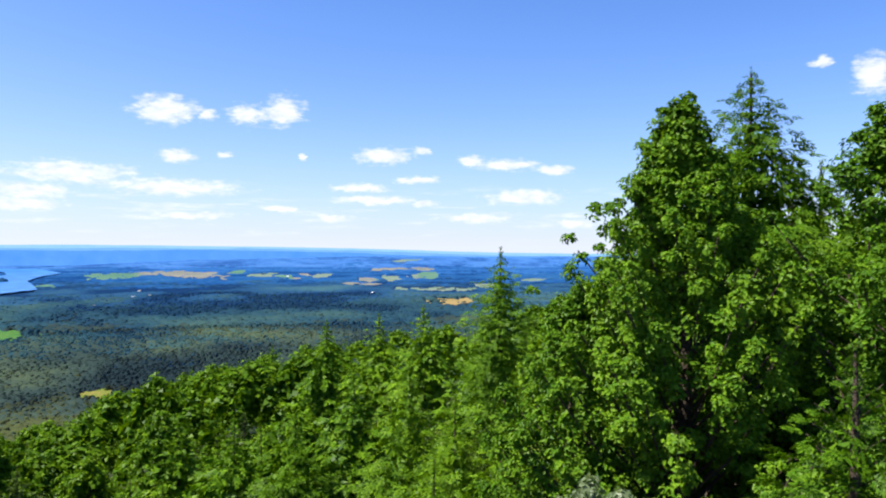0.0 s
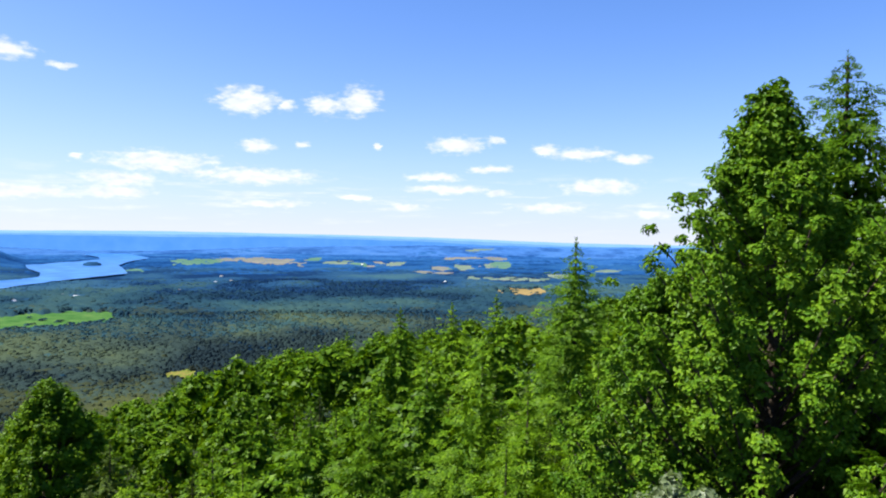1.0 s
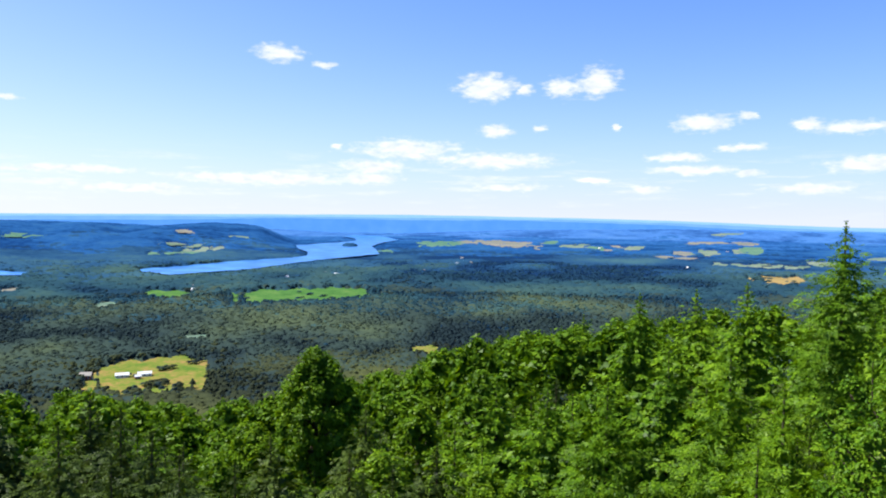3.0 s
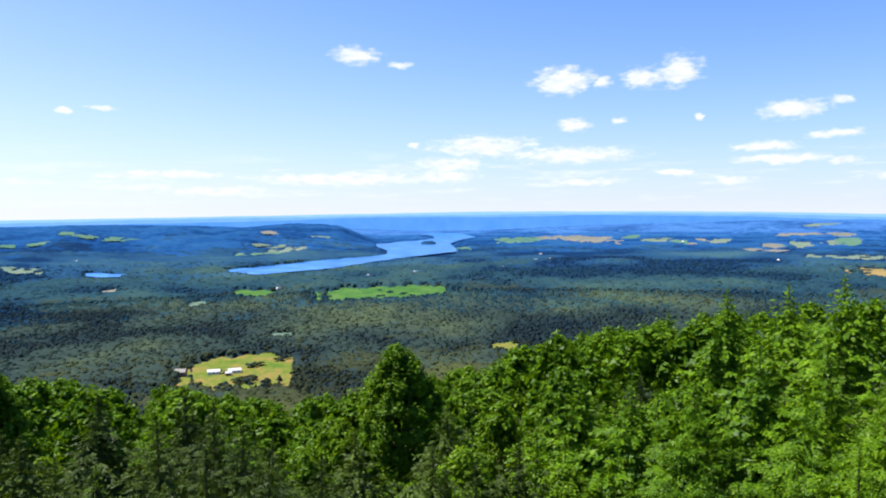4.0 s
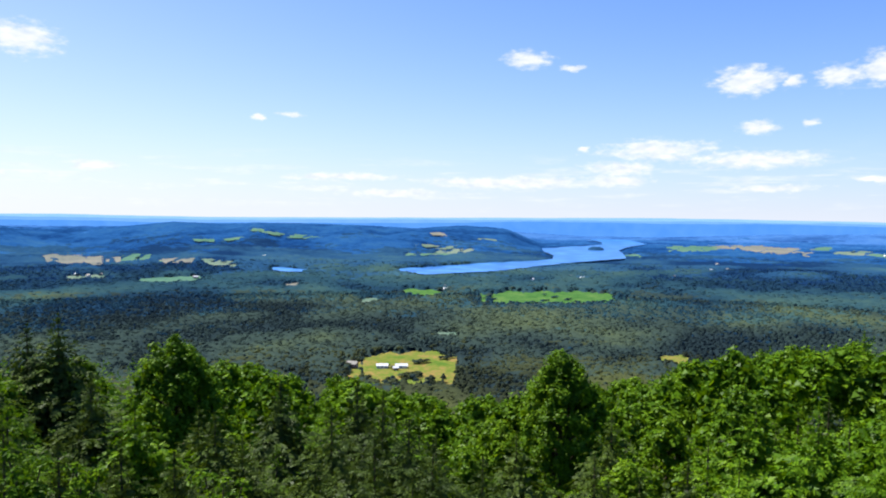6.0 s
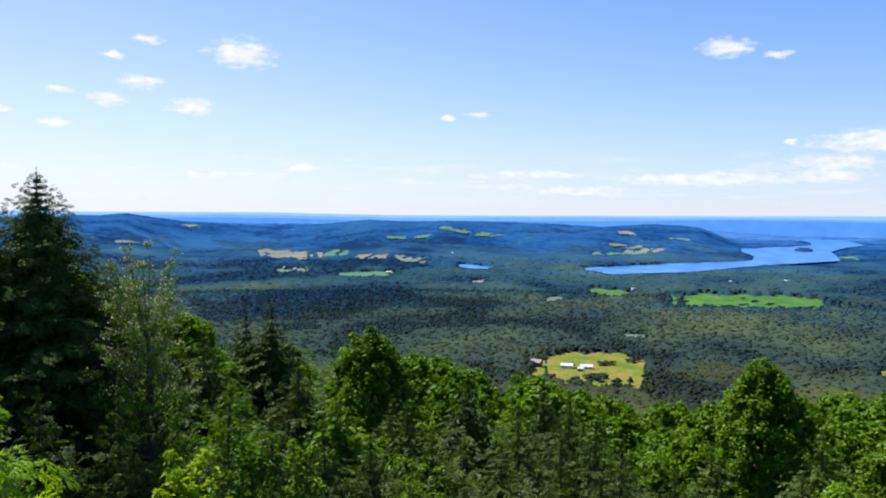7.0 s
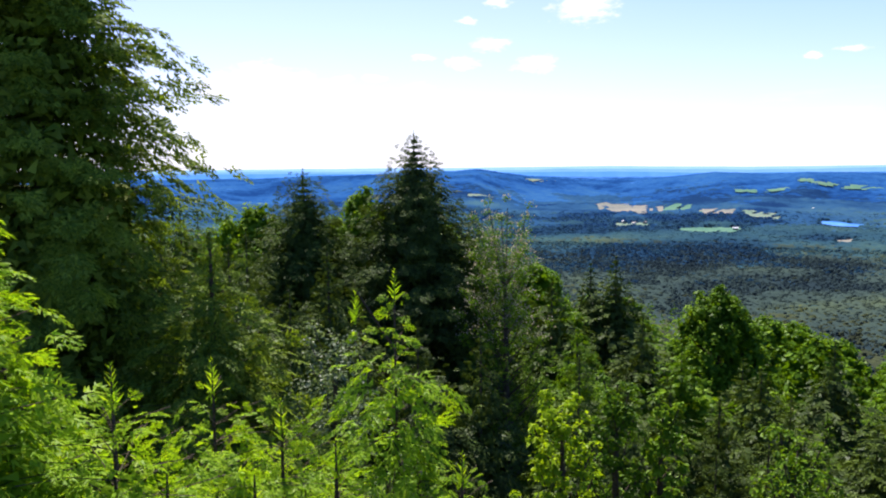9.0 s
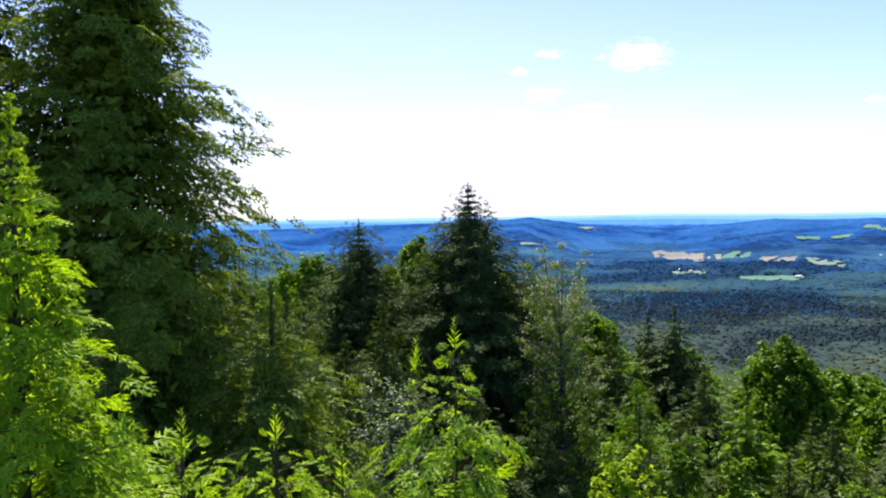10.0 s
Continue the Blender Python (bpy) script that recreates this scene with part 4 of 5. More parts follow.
def hemlock(seed, high, crown, slope, wide, gap, around, size, detail, mat, label, group, name="conifer", power=1.0, lift=.30, droop=.22, sag=.28, ragged=.2, leaf_w=.42, spike=.0, dense=2.0, stem=0.0, bare=False, reach=.22, crowd=.34, point=1.3, double=None, hang=.22):
    """A conifer of layered boughs, each carrying flat fronds, with dark hollows between the layers.
    slope: how fast it widens below its top; gap: height between layers; around: boughs to a layer; size: length of a frond;
    spike: bare length of the leading shoot; double: a second leading shoot, sideways and down from the first."""
    rng = np.random.default_rng(seed)
    crown = min(crown, high * .96)
    trunk, spine = trunk_mesh(high, stem or high * .011 + .03, rng, .006, 9, .99)
    shapes = [frond(rng, *((3, 0), (5, 1), (6, 2), (8, 2))[detail]) for _ in range(5)]
    nb = max(int(crown / gap), 3) * around
    d = spike + (crown - spike) * (np.arange(nb) + rng.uniform(0, 1, nb)) / nb
    d = np.round(d / gap) * gap * .6 + d * .4 + rng.normal(0, .05 * gap, nb)
    d = np.clip(d, spike * .6 + .02, crown)
    f = d / crown
    az = np.arange(nb) * 2.39996 + rng.normal(0, .35, nb)
    lobe = 1 + .06 * (np.sin(3 * az + seed + f * 9) + np.sin(2 * az - f * 14 + seed * 2))
    L = np.minimum(slope * crown * f ** power, wide * rng.uniform(.9, 1.1, nb)) * rng.uniform(1 - ragged, 1 + ragged * .55, nb) * lobe
    L = np.maximum(L - .45 * size * np.clip(d / (size * 5), .18, 1), .04)
    root = np.stack([np.interp(high - d, spine[:, 2], spine[:, 0]), np.interp(high - d, spine[:, 2], spine[:, 1]), high - d], 1)
    out = np.stack([np.cos(az), np.sin(az), np.zeros(nb)], 1)
    up = lift + 1.1 * np.exp(-d / point)
    if double:
        k = (np.arange(nb) % 3 == 0) & (f < .45)
        root[k] += np.array([double[0], double[1], -double[2]]) * np.clip(1.6 - f[k] / .28, 0, 1)[:, None]
    n = np.clip((L * (1 - reach) / (size * crowd)).astype(int), 1, 16)
    bi = np.repeat(np.arange(nb), n)
    t = np.concatenate([(reach + (.98 - reach) * np.linspace(0 if q > 2 else .3, 1, q) ** .8) + rng.normal(0, .03, q) if q > 1 else np.array([.5]) for q in n])
    tip = np.concatenate([np.arange(q) == q - 1 for q in n])
    Lb = L[bi]
    P = root[bi] + out[bi] * (Lb * t)[:, None]
    P[:, 2] += Lb * (up[bi] * t - droop * t ** 2)
    fwd = unit(out[bi] + np.array([0, 0, 1.0]) * (up[bi] - 2 * droop * t)[:, None])
    lat = np.stack([-out[bi][:, 1], out[bi][:, 0], np.zeros(len(bi))], 1)
    sway = np.where(tip, rng.normal(0, .15, len(bi)), np.where(np.arange(len(bi)) % 2 == 0, 1, -1) * rng.uniform(.45, 1.25, len(bi)))
    X = unit(fwd * np.cos(sway)[:, None] + lat * np.sin(sway)[:, None] + np.array([0, 0, -1.0]) * (hang * np.clip(d[bi] / (size * 6), 0, 1))[:, None] + rng.normal(0, .16, (len(bi), 3)))
    Z = unit(np.array([0, 0, .8]) + .65 * out[bi] + rng.normal(0, .38, (len(bi), 3)))
    S = size * (1.2 - .45 * t) * rng.uniform(.75, 1.25, len(bi)) * np.clip(.14 + d[bi] / (size * 5), .14, 1)
    needles = lay(rng, shapes, P - X * (S * .12)[:, None], X, Z, S, sag, leaf_w)
    # the leading shoot, with a few short twigs
    tops = [np.array([spine[-1, 0], spine[-1, 1], high])]
    if double:
        tops.append(tops[0] + np.array([double[0], double[1], -double[2]]))
    for top in tops:
        k = 22
        long = max(spike, .05 * crown) + .04
        u = np.linspace(.0, 1.0, k)
        pos = top - np.array([0, 0, 1.0]) * (long * u)[:, None]
        way = unit(np.stack([np.cos(np.arange(k) * 2.4), np.sin(np.arange(k) * 2.4), np.full(k, 1.1)], 1) + rng.normal(0, .15, (k, 3)))
        ln = long * (.10 + .34 * u)
        needles = joined(needles, blades(pos, way, rng.normal(0, 1, (k, 3)), ln, ln * .30, tri=True))
    m = int(nb * dense)
    if m:
        k = rng.integers(0, nb, m)
        needles = joined(needles, inner(rng, m, root[k] - np.array([0, 0, 1.0]) * (L[k] * .1)[:, None], L[k] * .9, size * .40 * np.clip(d[k] / (size * 3.5), .30, 1)))
    if bare:
        return needles
    ends = root + out * (L * .9)[:, None]
    ends[:, 2] += L * (up * .9 - droop * .81)
    mid = (root + ends) / 2 + np.array([0, 0, 1.0]) * (droop * L * .2)[:, None]
    r0 = .003 + L * .0028
    wood = joined(tubes(root, mid, r0, r0 * .7, 3), tubes(mid, ends, r0 * .7, np.full(nb, .004), 3))
    if double:
        foot = tops[1] - np.array([double[0], double[1], 0]) - [0, 0, double[2] + abs(double[0]) + abs(double[1])]
        wood = joined(wood, tubes(np.array([foot]), np.array([tops[1]]), np.array([.02]), np.array([.006]), 5))
    return tree(name, label, "conifer", group, trunk, [], wood if detail > 1 else None, needles, mat)


def dome(seed, high, radius, crown, puffs, per, leaf, mat, label, group, name="broadleaf_tree", puff=.19, point=2.0, lump=.14, leaf_w=.9, bare=False, main=0, core=300):
    """A full leafy tree: knolls of leaves crowd a rounded crown, with dark clefts between them.
    crown: how far down the leaves go; point: 2 for a round top, less for a pointed one."""
    base = max(1 - crown / high, .04)
    rng = np.random.default_rng(seed)
    trunk, spine = trunk_mesh(high * .9, high * .014 + .03, rng, .02)
    u = (np.arange(puffs) + rng.uniform(0, 1, puffs)) / puffs
    u = u ** .8
    phi = np.arange(puffs) * 2.39996 + rng.normal(0, .45, puffs)
    wave = 1 + lump * (np.sin(2 * phi + seed) + np.sin(3 * phi + u * 6 + seed * 2))
    # a narrower foot, the widest girth a third of the way up
    prof = np.where(u < .3, .78 + .22 * (u / .3), (1 - ((np.maximum(u, .3) - .3) / .7) ** point) ** (1 / 1.6))
    R = radius * np.maximum(prof, 0) * wave * np.where(rng.uniform(0, 1, puffs) < .8, rng.uniform(.86, 1.1, puffs), rng.uniform(.5, .86, puffs))
    pr = radius * puff * rng.uniform(.62, 1.42, puffs)
    R = np.maximum(R - pr * .6, .01)
    z = high * (base + (1 - base) * u) - pr * .6
    z = z + rng.normal(0, .03 * crown, puffs) - np.where(u > .9, rng.uniform(0, .06 * crown, puffs), 0)
    lean = np.stack([np.interp(z, spine[:, 2], spine[:, 0]), np.interp(z, spine[:, 2], spine[:, 1])], 1)
    c = np.concatenate([lean + np.stack([np.cos(phi), np.sin(phi)], 1) * R[:, None], z[:, None]], 1)
    face = unit(np.stack([np.cos(phi) * (1.05 - u), np.sin(phi) * (1.05 - u), .25 + u], 1))
    k = np.repeat(np.arange(puffs), per)
    N = len(k)
    off = unit(rng.normal(0, 1, (N, 3)) + face[k] * 1.0)
    p = c[k] + off * (pr[k] * rng.uniform(.72, 1.12, N))[:, None]
    up = unit(off + np.array([0, 0, .25]) + rng.normal(0, .34, (N, 3)))
    d = unit(np.cross(up, rng.normal(0, 1, (N, 3))) + .3 * off + np.array([0, 0, -.25]))
    ln = leaf * rng.uniform(.65, 1.3, N)
    leaves = blades(p - d * (ln * .4)[:, None], d, up, ln, ln * leaf_w, tri=True)
    # broad blades added through each knoll's middle to block light
    k = np.repeat(np.arange(puffs), 6)
    turn = unit(rng.normal(0, 1, (len(k), 3)))
    leaves = joined(leaves, blades(c[k] - turn * (pr[k] * .62)[:, None], turn, unit(rng.normal(0, 1, (len(k), 3))), pr[k] * 1.35, pr[k] * 1.2, tri=True))
    k = rng.integers(0, puffs, core)
    leaves = joined(leaves, inner(rng, core, np.concatenate([lean[k], (z[k] - .25 * radius)[:, None]], 1), R[k] + .1, radius * .13))
    if bare:
        return leaves
    b = np.arange(0, puffs, 3)
    root = np.concatenate([lean[b], np.clip(z[b] - .7 * R[b] - .05 * crown, .1 * high, .85 * high)[:, None]], 1)
    rods = [rod(np.stack([root[i], (root[i] + c[j]) / 2 + [0, 0, -.04 * radius], c[j]]), np.array([.011 * high ** .8, .006 * high ** .8, .01]), 4) for i, j in enumerate(b)]
    return tree(name, label, "tree", group, trunk, rods[:main], joined(*rods[main:]) if rods[main:] else None, leaves, mat)


def stand(ob, az, r, top_el=None, high=None, turn=0.0, sink=.15, wide=1.0):
    """Sets a tree built at its own height so that its top shows at top_el degrees."""
    z = float(terrain(az, r)) - sink
    s = 1.0
    if top_el is not None:
        s = (EYE + r * math.tan(radians(top_el)) - z) / high
    ob.matrix_world = Matrix.Translation(place(az, r, z)) @ pose(0, 0, 0, 0, 0, turn) @ Matrix.Diagonal((wide * s, wide * s, s, 1))
    return ob


def tall(az, r, el):
    """How high a tree at that spot is whose top shows at el degrees."""
    return EYE + r * math.tan(radians(el)) - float(terrain(az, r)) + .15


NEARBY = "trees on the slope"
# oak and the firs beside it
OAK = "leafy oak with ragged crown, rising over the slope"
h = tall(-18.2, 12.5, 11.0)
stand(broadleaf(11, h, 2.9, .05, 230, 9, 52, .092, M_OAK, OAK, NEARBY, puff=.070, main=12, rise=.95, wild=.20, cone=2.15), -18.0, 12.5)
h = tall(-10.5, 13.5, -3.0)
stand(broadleaf(17, h, 2.0, .20, 90, 8, 44, .095, M_OAK, "young oak beside a taller one", NEARBY, puff=.10, main=6, rise=.8, wild=.15, cone=2.2), -10.5, 13.5)
# low hemlocks added in the dark hollow, its shade put into their needles
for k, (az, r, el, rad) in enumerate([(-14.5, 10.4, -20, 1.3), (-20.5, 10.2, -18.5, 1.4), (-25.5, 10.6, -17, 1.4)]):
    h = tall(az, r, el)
    stand(hemlock(120 + k, h, 3.0, .6, 1.6, .26, 5, .45, 2, M_DARK_SHADED, "low hemlock at the foot of an oak, coloured for shade", NEARBY), az, r)
h = tall(-22.9, 17, 12.9)
stand(hemlock(12, h, 9.0, .58, 4.2, .25, 8, .60, 2, M_NEEDLE, "tall pointed fir behind an oak", NEARBY, lift=.30, spike=.25, ragged=.2, dense=9.0), -22.9, 17)
# hemlocks added to fill and darken the hollow, shade put into their tone
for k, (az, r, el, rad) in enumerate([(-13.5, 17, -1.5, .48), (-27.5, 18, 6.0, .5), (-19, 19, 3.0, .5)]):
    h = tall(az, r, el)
    stand(hemlock(16 + k, h, 8.5, rad, 3.5, .36, 5, .8, 1, M_HEMLOCK, "hemlock behind an oak, coloured for shade", NEARBY), az, r)
h = tall(-31, 13.5, 9.5)
stand(broadleaf(13, h, 2.7, .10, 120, 8, 50, .092, M_OAK, "leafy oak standing beside a fir", NEARBY, puff=.085, main=8, rise=.95, wild=.2, cone=2.6), -31.5, 13.5)
h = tall(-28.5, 7.5, -7)
stand(hemlock(14, h, 4.2, .52, 1.7, .16, 8, .36, 3, M_NEEDLE, "green young hemlock with feathery sprays", NEARBY, lift=.35), -29.5, 7.5)
h = tall(-4.6, 34, .1)
stand(hemlock(15, h, 9.0, .48, 1.9, .34, 8, .6, 1, M_OAK, "slim spire-topped tree above the canopy", NEARBY, lift=.5, ragged=.3, dense=12.0, leaf_w=.5, hang=.1), -4.5, 34)
for k, (az, r, el, slope) in enumerate([(1.5, 52, -4.5, .40), (5.0, 56, -5.2, .40), (9.1, 58, -5.6, .36), (13.2, 80, -7.4, .32), (-2.5, 40, -6.5, .4), (20.0, 48, -12.5, .4), (7.0, 36, -9.5, .42), (2.6, 33, -9.0, .42), (11.5, 34, -12.5, .45), (-1.0, 30, -11.5, .45), (16.0, 38, -12.5, .42),
                                        (56.1, 42, -12.4, .40), (47.1, 38, -15.4, .45), (40.3, 33, -18.2, .45), (62.1, 40, -14, .42), (50.5, 34, -16.8, .46), (43.5, 31, -19.5, .48), (53.5, 31, -17.8, .48), (37.6, 40, -16.4, .42), (59, 33, -16.2, .47), (46, 27, -22.5, .5), (56.5, 27, -20.5, .5), (30.5, 34, -19.5, .45), (24.6, 36, -17.5, .45), (28.2, 33, -19.0, .45), (33.0, 31, -21.5, .48),
                                        (50.2, 36, -12.7, .42), (48.2, 33, -13.8, .45), (46.3, 31, -15.3, .47), (44.3, 29, -17.0, .48), (52.2, 31, -14.6, .46), (49.0, 27, -17.0, .5), (46.0, 25.5, -19.5, .5), (30.3, 40, -14.6, .40), (31.6, 33, -17.6, .45)]):
    h = tall(az, r, el)
    # conifers seen against the light get needles with shade in the colour
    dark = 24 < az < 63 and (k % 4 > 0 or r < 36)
    stand(hemlock(20 + k, h, 9.0, slope * 1.3, 3.3, .40, 6, .82, 1 if r < 36 else 0, M_DARK_SHADED if dark else M_NEEDLE, "dark conifer with a pointed top on the slope" if dark else "sunlit green conifer on the slope", NEARBY, lift=.40, ragged=.2, dense=12.0, leaf_w=.54 if r < 36 else .62, hang=.15), az, r)
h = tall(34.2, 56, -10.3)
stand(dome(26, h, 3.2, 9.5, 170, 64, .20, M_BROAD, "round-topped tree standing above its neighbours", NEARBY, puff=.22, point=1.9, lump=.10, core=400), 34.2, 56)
# the backlit conifers across the clearing, their shade put into the dark needles
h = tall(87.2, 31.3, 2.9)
stand(hemlock(31, h, 10.5, .61, 4.6, .24, 9, .66, 1, M_DARK_SHADED, "tall dark spruce with a pointed top", NEARBY, lift=.45, droop=.2, spike=.35, ragged=.16, dense=22.0, leaf_w=.50, crowd=.30, hang=.12), 87.2, 31.3)
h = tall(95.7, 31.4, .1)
stand(hemlock(32, h, 9.5, .50, 3.7, .24, 9, .66, 1, M_DARK_SHADED, "dark spruce beside a taller one", NEARBY, lift=.45, droop=.2, spike=.5, power=.85, ragged=.16, dense=22.0, leaf_w=.50, crowd=.30, hang=.12), 95.7, 31.4)
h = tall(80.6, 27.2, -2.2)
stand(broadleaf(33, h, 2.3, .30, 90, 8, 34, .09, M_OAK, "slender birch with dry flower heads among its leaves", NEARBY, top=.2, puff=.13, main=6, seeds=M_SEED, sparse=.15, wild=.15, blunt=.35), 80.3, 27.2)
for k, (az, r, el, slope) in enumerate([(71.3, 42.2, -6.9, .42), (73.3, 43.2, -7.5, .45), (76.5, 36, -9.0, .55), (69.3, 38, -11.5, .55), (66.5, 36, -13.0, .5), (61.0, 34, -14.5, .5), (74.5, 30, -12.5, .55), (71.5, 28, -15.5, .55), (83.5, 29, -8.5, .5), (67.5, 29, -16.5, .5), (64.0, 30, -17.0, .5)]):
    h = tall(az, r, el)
    stand(hemlock(134 + k, h, 9.0, slope * 1.25, 3.8, .38, 7, .80, 1 if r < 34 else 0, M_NEEDLE if k in (4, 6) else M_DARK_SHADED, "dark conifer with a narrow top" if k % 2 else "dark conifer with a blunt top", NEARBY, lift=.40, dense=14.0, ragged=.15, leaf_w=.46 if r < 34 else .55, hang=.15), az, r)
h = tall(63.5, 50, -9.0)
stand(dome(36, h, 2.9, 7.5, 150, 60, .20, M_BROAD, "broad dome-shaped tree on the slope", NEARBY, puff=.20, point=1.8, core=500), 63.6, 50)
h = tall(114.2, 15.6, 27.0)
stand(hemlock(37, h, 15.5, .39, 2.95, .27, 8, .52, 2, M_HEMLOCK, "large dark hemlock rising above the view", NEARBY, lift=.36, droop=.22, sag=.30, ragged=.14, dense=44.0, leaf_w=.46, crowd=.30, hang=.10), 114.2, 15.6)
h = tall(122.5, 17.5, 24.0)
stand(hemlock(38, h, 14.0, .42, 3.6, .36, 7, .75, 1, M_DARK_SHADED, "dark hemlock behind a larger one", NEARBY, lift=.34, dense=26.0, ragged=.15, hang=.12), 122.5, 17.5)
h = tall(104.0, 13.0, -4.5)
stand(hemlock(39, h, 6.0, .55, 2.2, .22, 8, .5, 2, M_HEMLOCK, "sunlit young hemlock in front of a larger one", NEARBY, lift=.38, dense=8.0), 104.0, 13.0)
for k, (az, r, el) in enumerate([(91.0, 37, -1.9), (99.5, 37, -3.0), (84.5, 36, -4.4), (77.5, 40, -7.4)]):
    h = tall(az, r, el)
    stand(dome(80 + k, h, 3.2, 8.0, 150, 44, .20, M_BROAD, "sunlit leafy tree between dark conifers", NEARBY, puff=.19, point=1.7), az, r)
# saplings and shrubs close below the ledge
SAPS = "saplings below the ledge"
for k, (az, r, el, slope, wide, double) in enumerate([(92.3, 7.75, -7.6, .50, .78, (.08, -.40, .18)), (106.0, 7.3, -13.2, .85, 1.25, None), (101.3, 7.2, -16.5, .85, 1.1, None), (113.5, 5.8, -12.5, .8, 1.2, None),
                                                     (98.0, 6.3, -19.5, .75, .8, None), (110.5, 5.6, -20.0, .75, .8, None), (104.5, 5.7, -21.0, .75, .8, None), (88.0, 6.6, -21.0, .75, .8, None)]):
    h = tall(az, r, el)
    stand(hemlock(40 + k, h, 3.2, slope, wide, .16, 5, .36, 3, M_SPRAY, "bright young hemlock with feathery sprays", SAPS, name="hemlock_sapling", lift=.40, droop=.30, sag=.30, ragged=.35, spike=.30, stem=.022, dense=1.0, leaf_w=.36, point=.35, double=double, crowd=.46, hang=.10), az, r)
for k, (az, r, el, slope) in enumerate([(122.3, 6.2, 7.5, .46), (119.0, 6.6, -9.0, .55)]):
    h = tall(az, r, el)
    stand(hemlock(240 + k, h, 5.6, slope * .75, 1.3, .15, 8, .32, 3, M_SPRAY, "bright hemlock with arching feathery sprays", SAPS, name="hemlock_sapling", lift=.40, droop=.25, sag=.35, ragged=.3, leaf_w=.36, crowd=.40, hang=.12, dense=2.0, stem=.03), az, r)
for k, (az, r, el, wide, mat, label) in enumerate([
        (79.0, 8.8, -17.2, .75, M_YELLOW, "yellow-green leafy shrub below the ledge"), (74.4, 9.7, -15.6, .75, M_BROAD, "green leafy shrub below the ledge"),
        (70.6, 9.5, -16.8, .6, M_BROAD, "green leafy shrub below the ledge"), (61.9, 9.5, -18.6, 1.3, M_BROAD, "low green shrub below the ledge"),
        (95.4, 12.4, -11.8, 1.4, M_PALE, "pale-leaved shrub behind the saplings"), (-12.5, 6.6, -18.0, .8, M_PALE, "pale-leaved shrub under an oak")]):
    h = tall(az, r, el)
    stand(broadleaf(60 + k, h, wide, .25, 34, 6, 16, .075, mat, label, SAPS, name="shrub", top=.4, puff=.14, main=5, rise=1.6, blunt=.45, wild=.25), az, r)

# ---- the wooded slope: repeats of a few trees, and farther ones as one mass ----
SLOPE = "trees of the wooded slope"
BROAD_L, CONE_L = "leafy green tree of the wooded slope", "green conifer of the wooded slope"
FINE, PLAIN, FAR = [], [], []
for k in range(4):
    FINE.append((dome(100 + k, 14, 2.6 + .3 * (k % 2), 7.0, 110, 62, .155, M_BROAD, BROAD_L, SLOPE, puff=.20, point=1.3 + .35 * k), 14))
    PLAIN.append((dome(140 + k, 14, 2.6 + .3 * (k % 2), 6.0, 85, 32, .235, M_BROAD, BROAD_L, SLOPE, puff=.21, point=1.3 + .35 * k), 14))
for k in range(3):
    FINE.append((hemlock(110 + k, 14, 8.5, .54 + .03 * k, 3.0, .42, 7, .8, 1, M_NEEDLE if k else M_DARK_SHADED, CONE_L, SLOPE, lift=.40, leaf_w=.48, dense=6.0, hang=.15), 14))
    PLAIN.append((hemlock(150 + k, 14, 7.5, .52 + .03 * k, 2.8, .42, 6, .85, 0, M_NEEDLE if k else M_DARK_SHADED, CONE_L, SLOPE, lift=.35, leaf_w=.5, crowd=.30, dense=4.0), 14))
for k in range(3):
    FAR.append((dome(120 + k, 14, 2.9, 5.5, 44, 13, .42, M_BROAD, "", SLOPE, puff=.25, point=1.4 + .4 * k, bare=True, core=14), 14, 0))
for k in range(2):
    FAR.append((hemlock(130 + k, 14, 6.0, .40, 2.4, .7, 4, 1.3, 0, M_NEEDLE, "", SLOPE, bare=True, dense=1.0, leaf_w=.6, lift=.35), 14, 1))

SKYLINE_AZ = (-45, -30, -20, -12, -8, -2.5, -.7, 3, 6.4, 12.7, 16.5, 20.5, 24.5, 27.5, 30.7, 36, 39.6, 43, 45.5, 49.5, 53, 56.5, 60.4, 63.5, 66.5, 70, 73, 76, 80, 84, 88, 95, 100, 105, 130)
SKYLINE_EL = (5, 5, 2, -1.5, -4.2, -5, -5.8, -6, -6.9, -7.5, -8.5, -8.8, -10.2, -11.3, -12.2, -13.0, -13.5, -14.0, -13.4, -12.4, -11.6, -11.2, -10.6, -9.3, -10, -9.8, -9.3, -8.9, -7, -5.5, -4.5, -4, -3, -1, 1)
rng = np.random.default_rng(5)
used = set()
mass = {0: [], 1: []}
hidden = np.full(480, -40.0)  # how high the nearer crowns stand, by half degrees from -80
r = 20.0
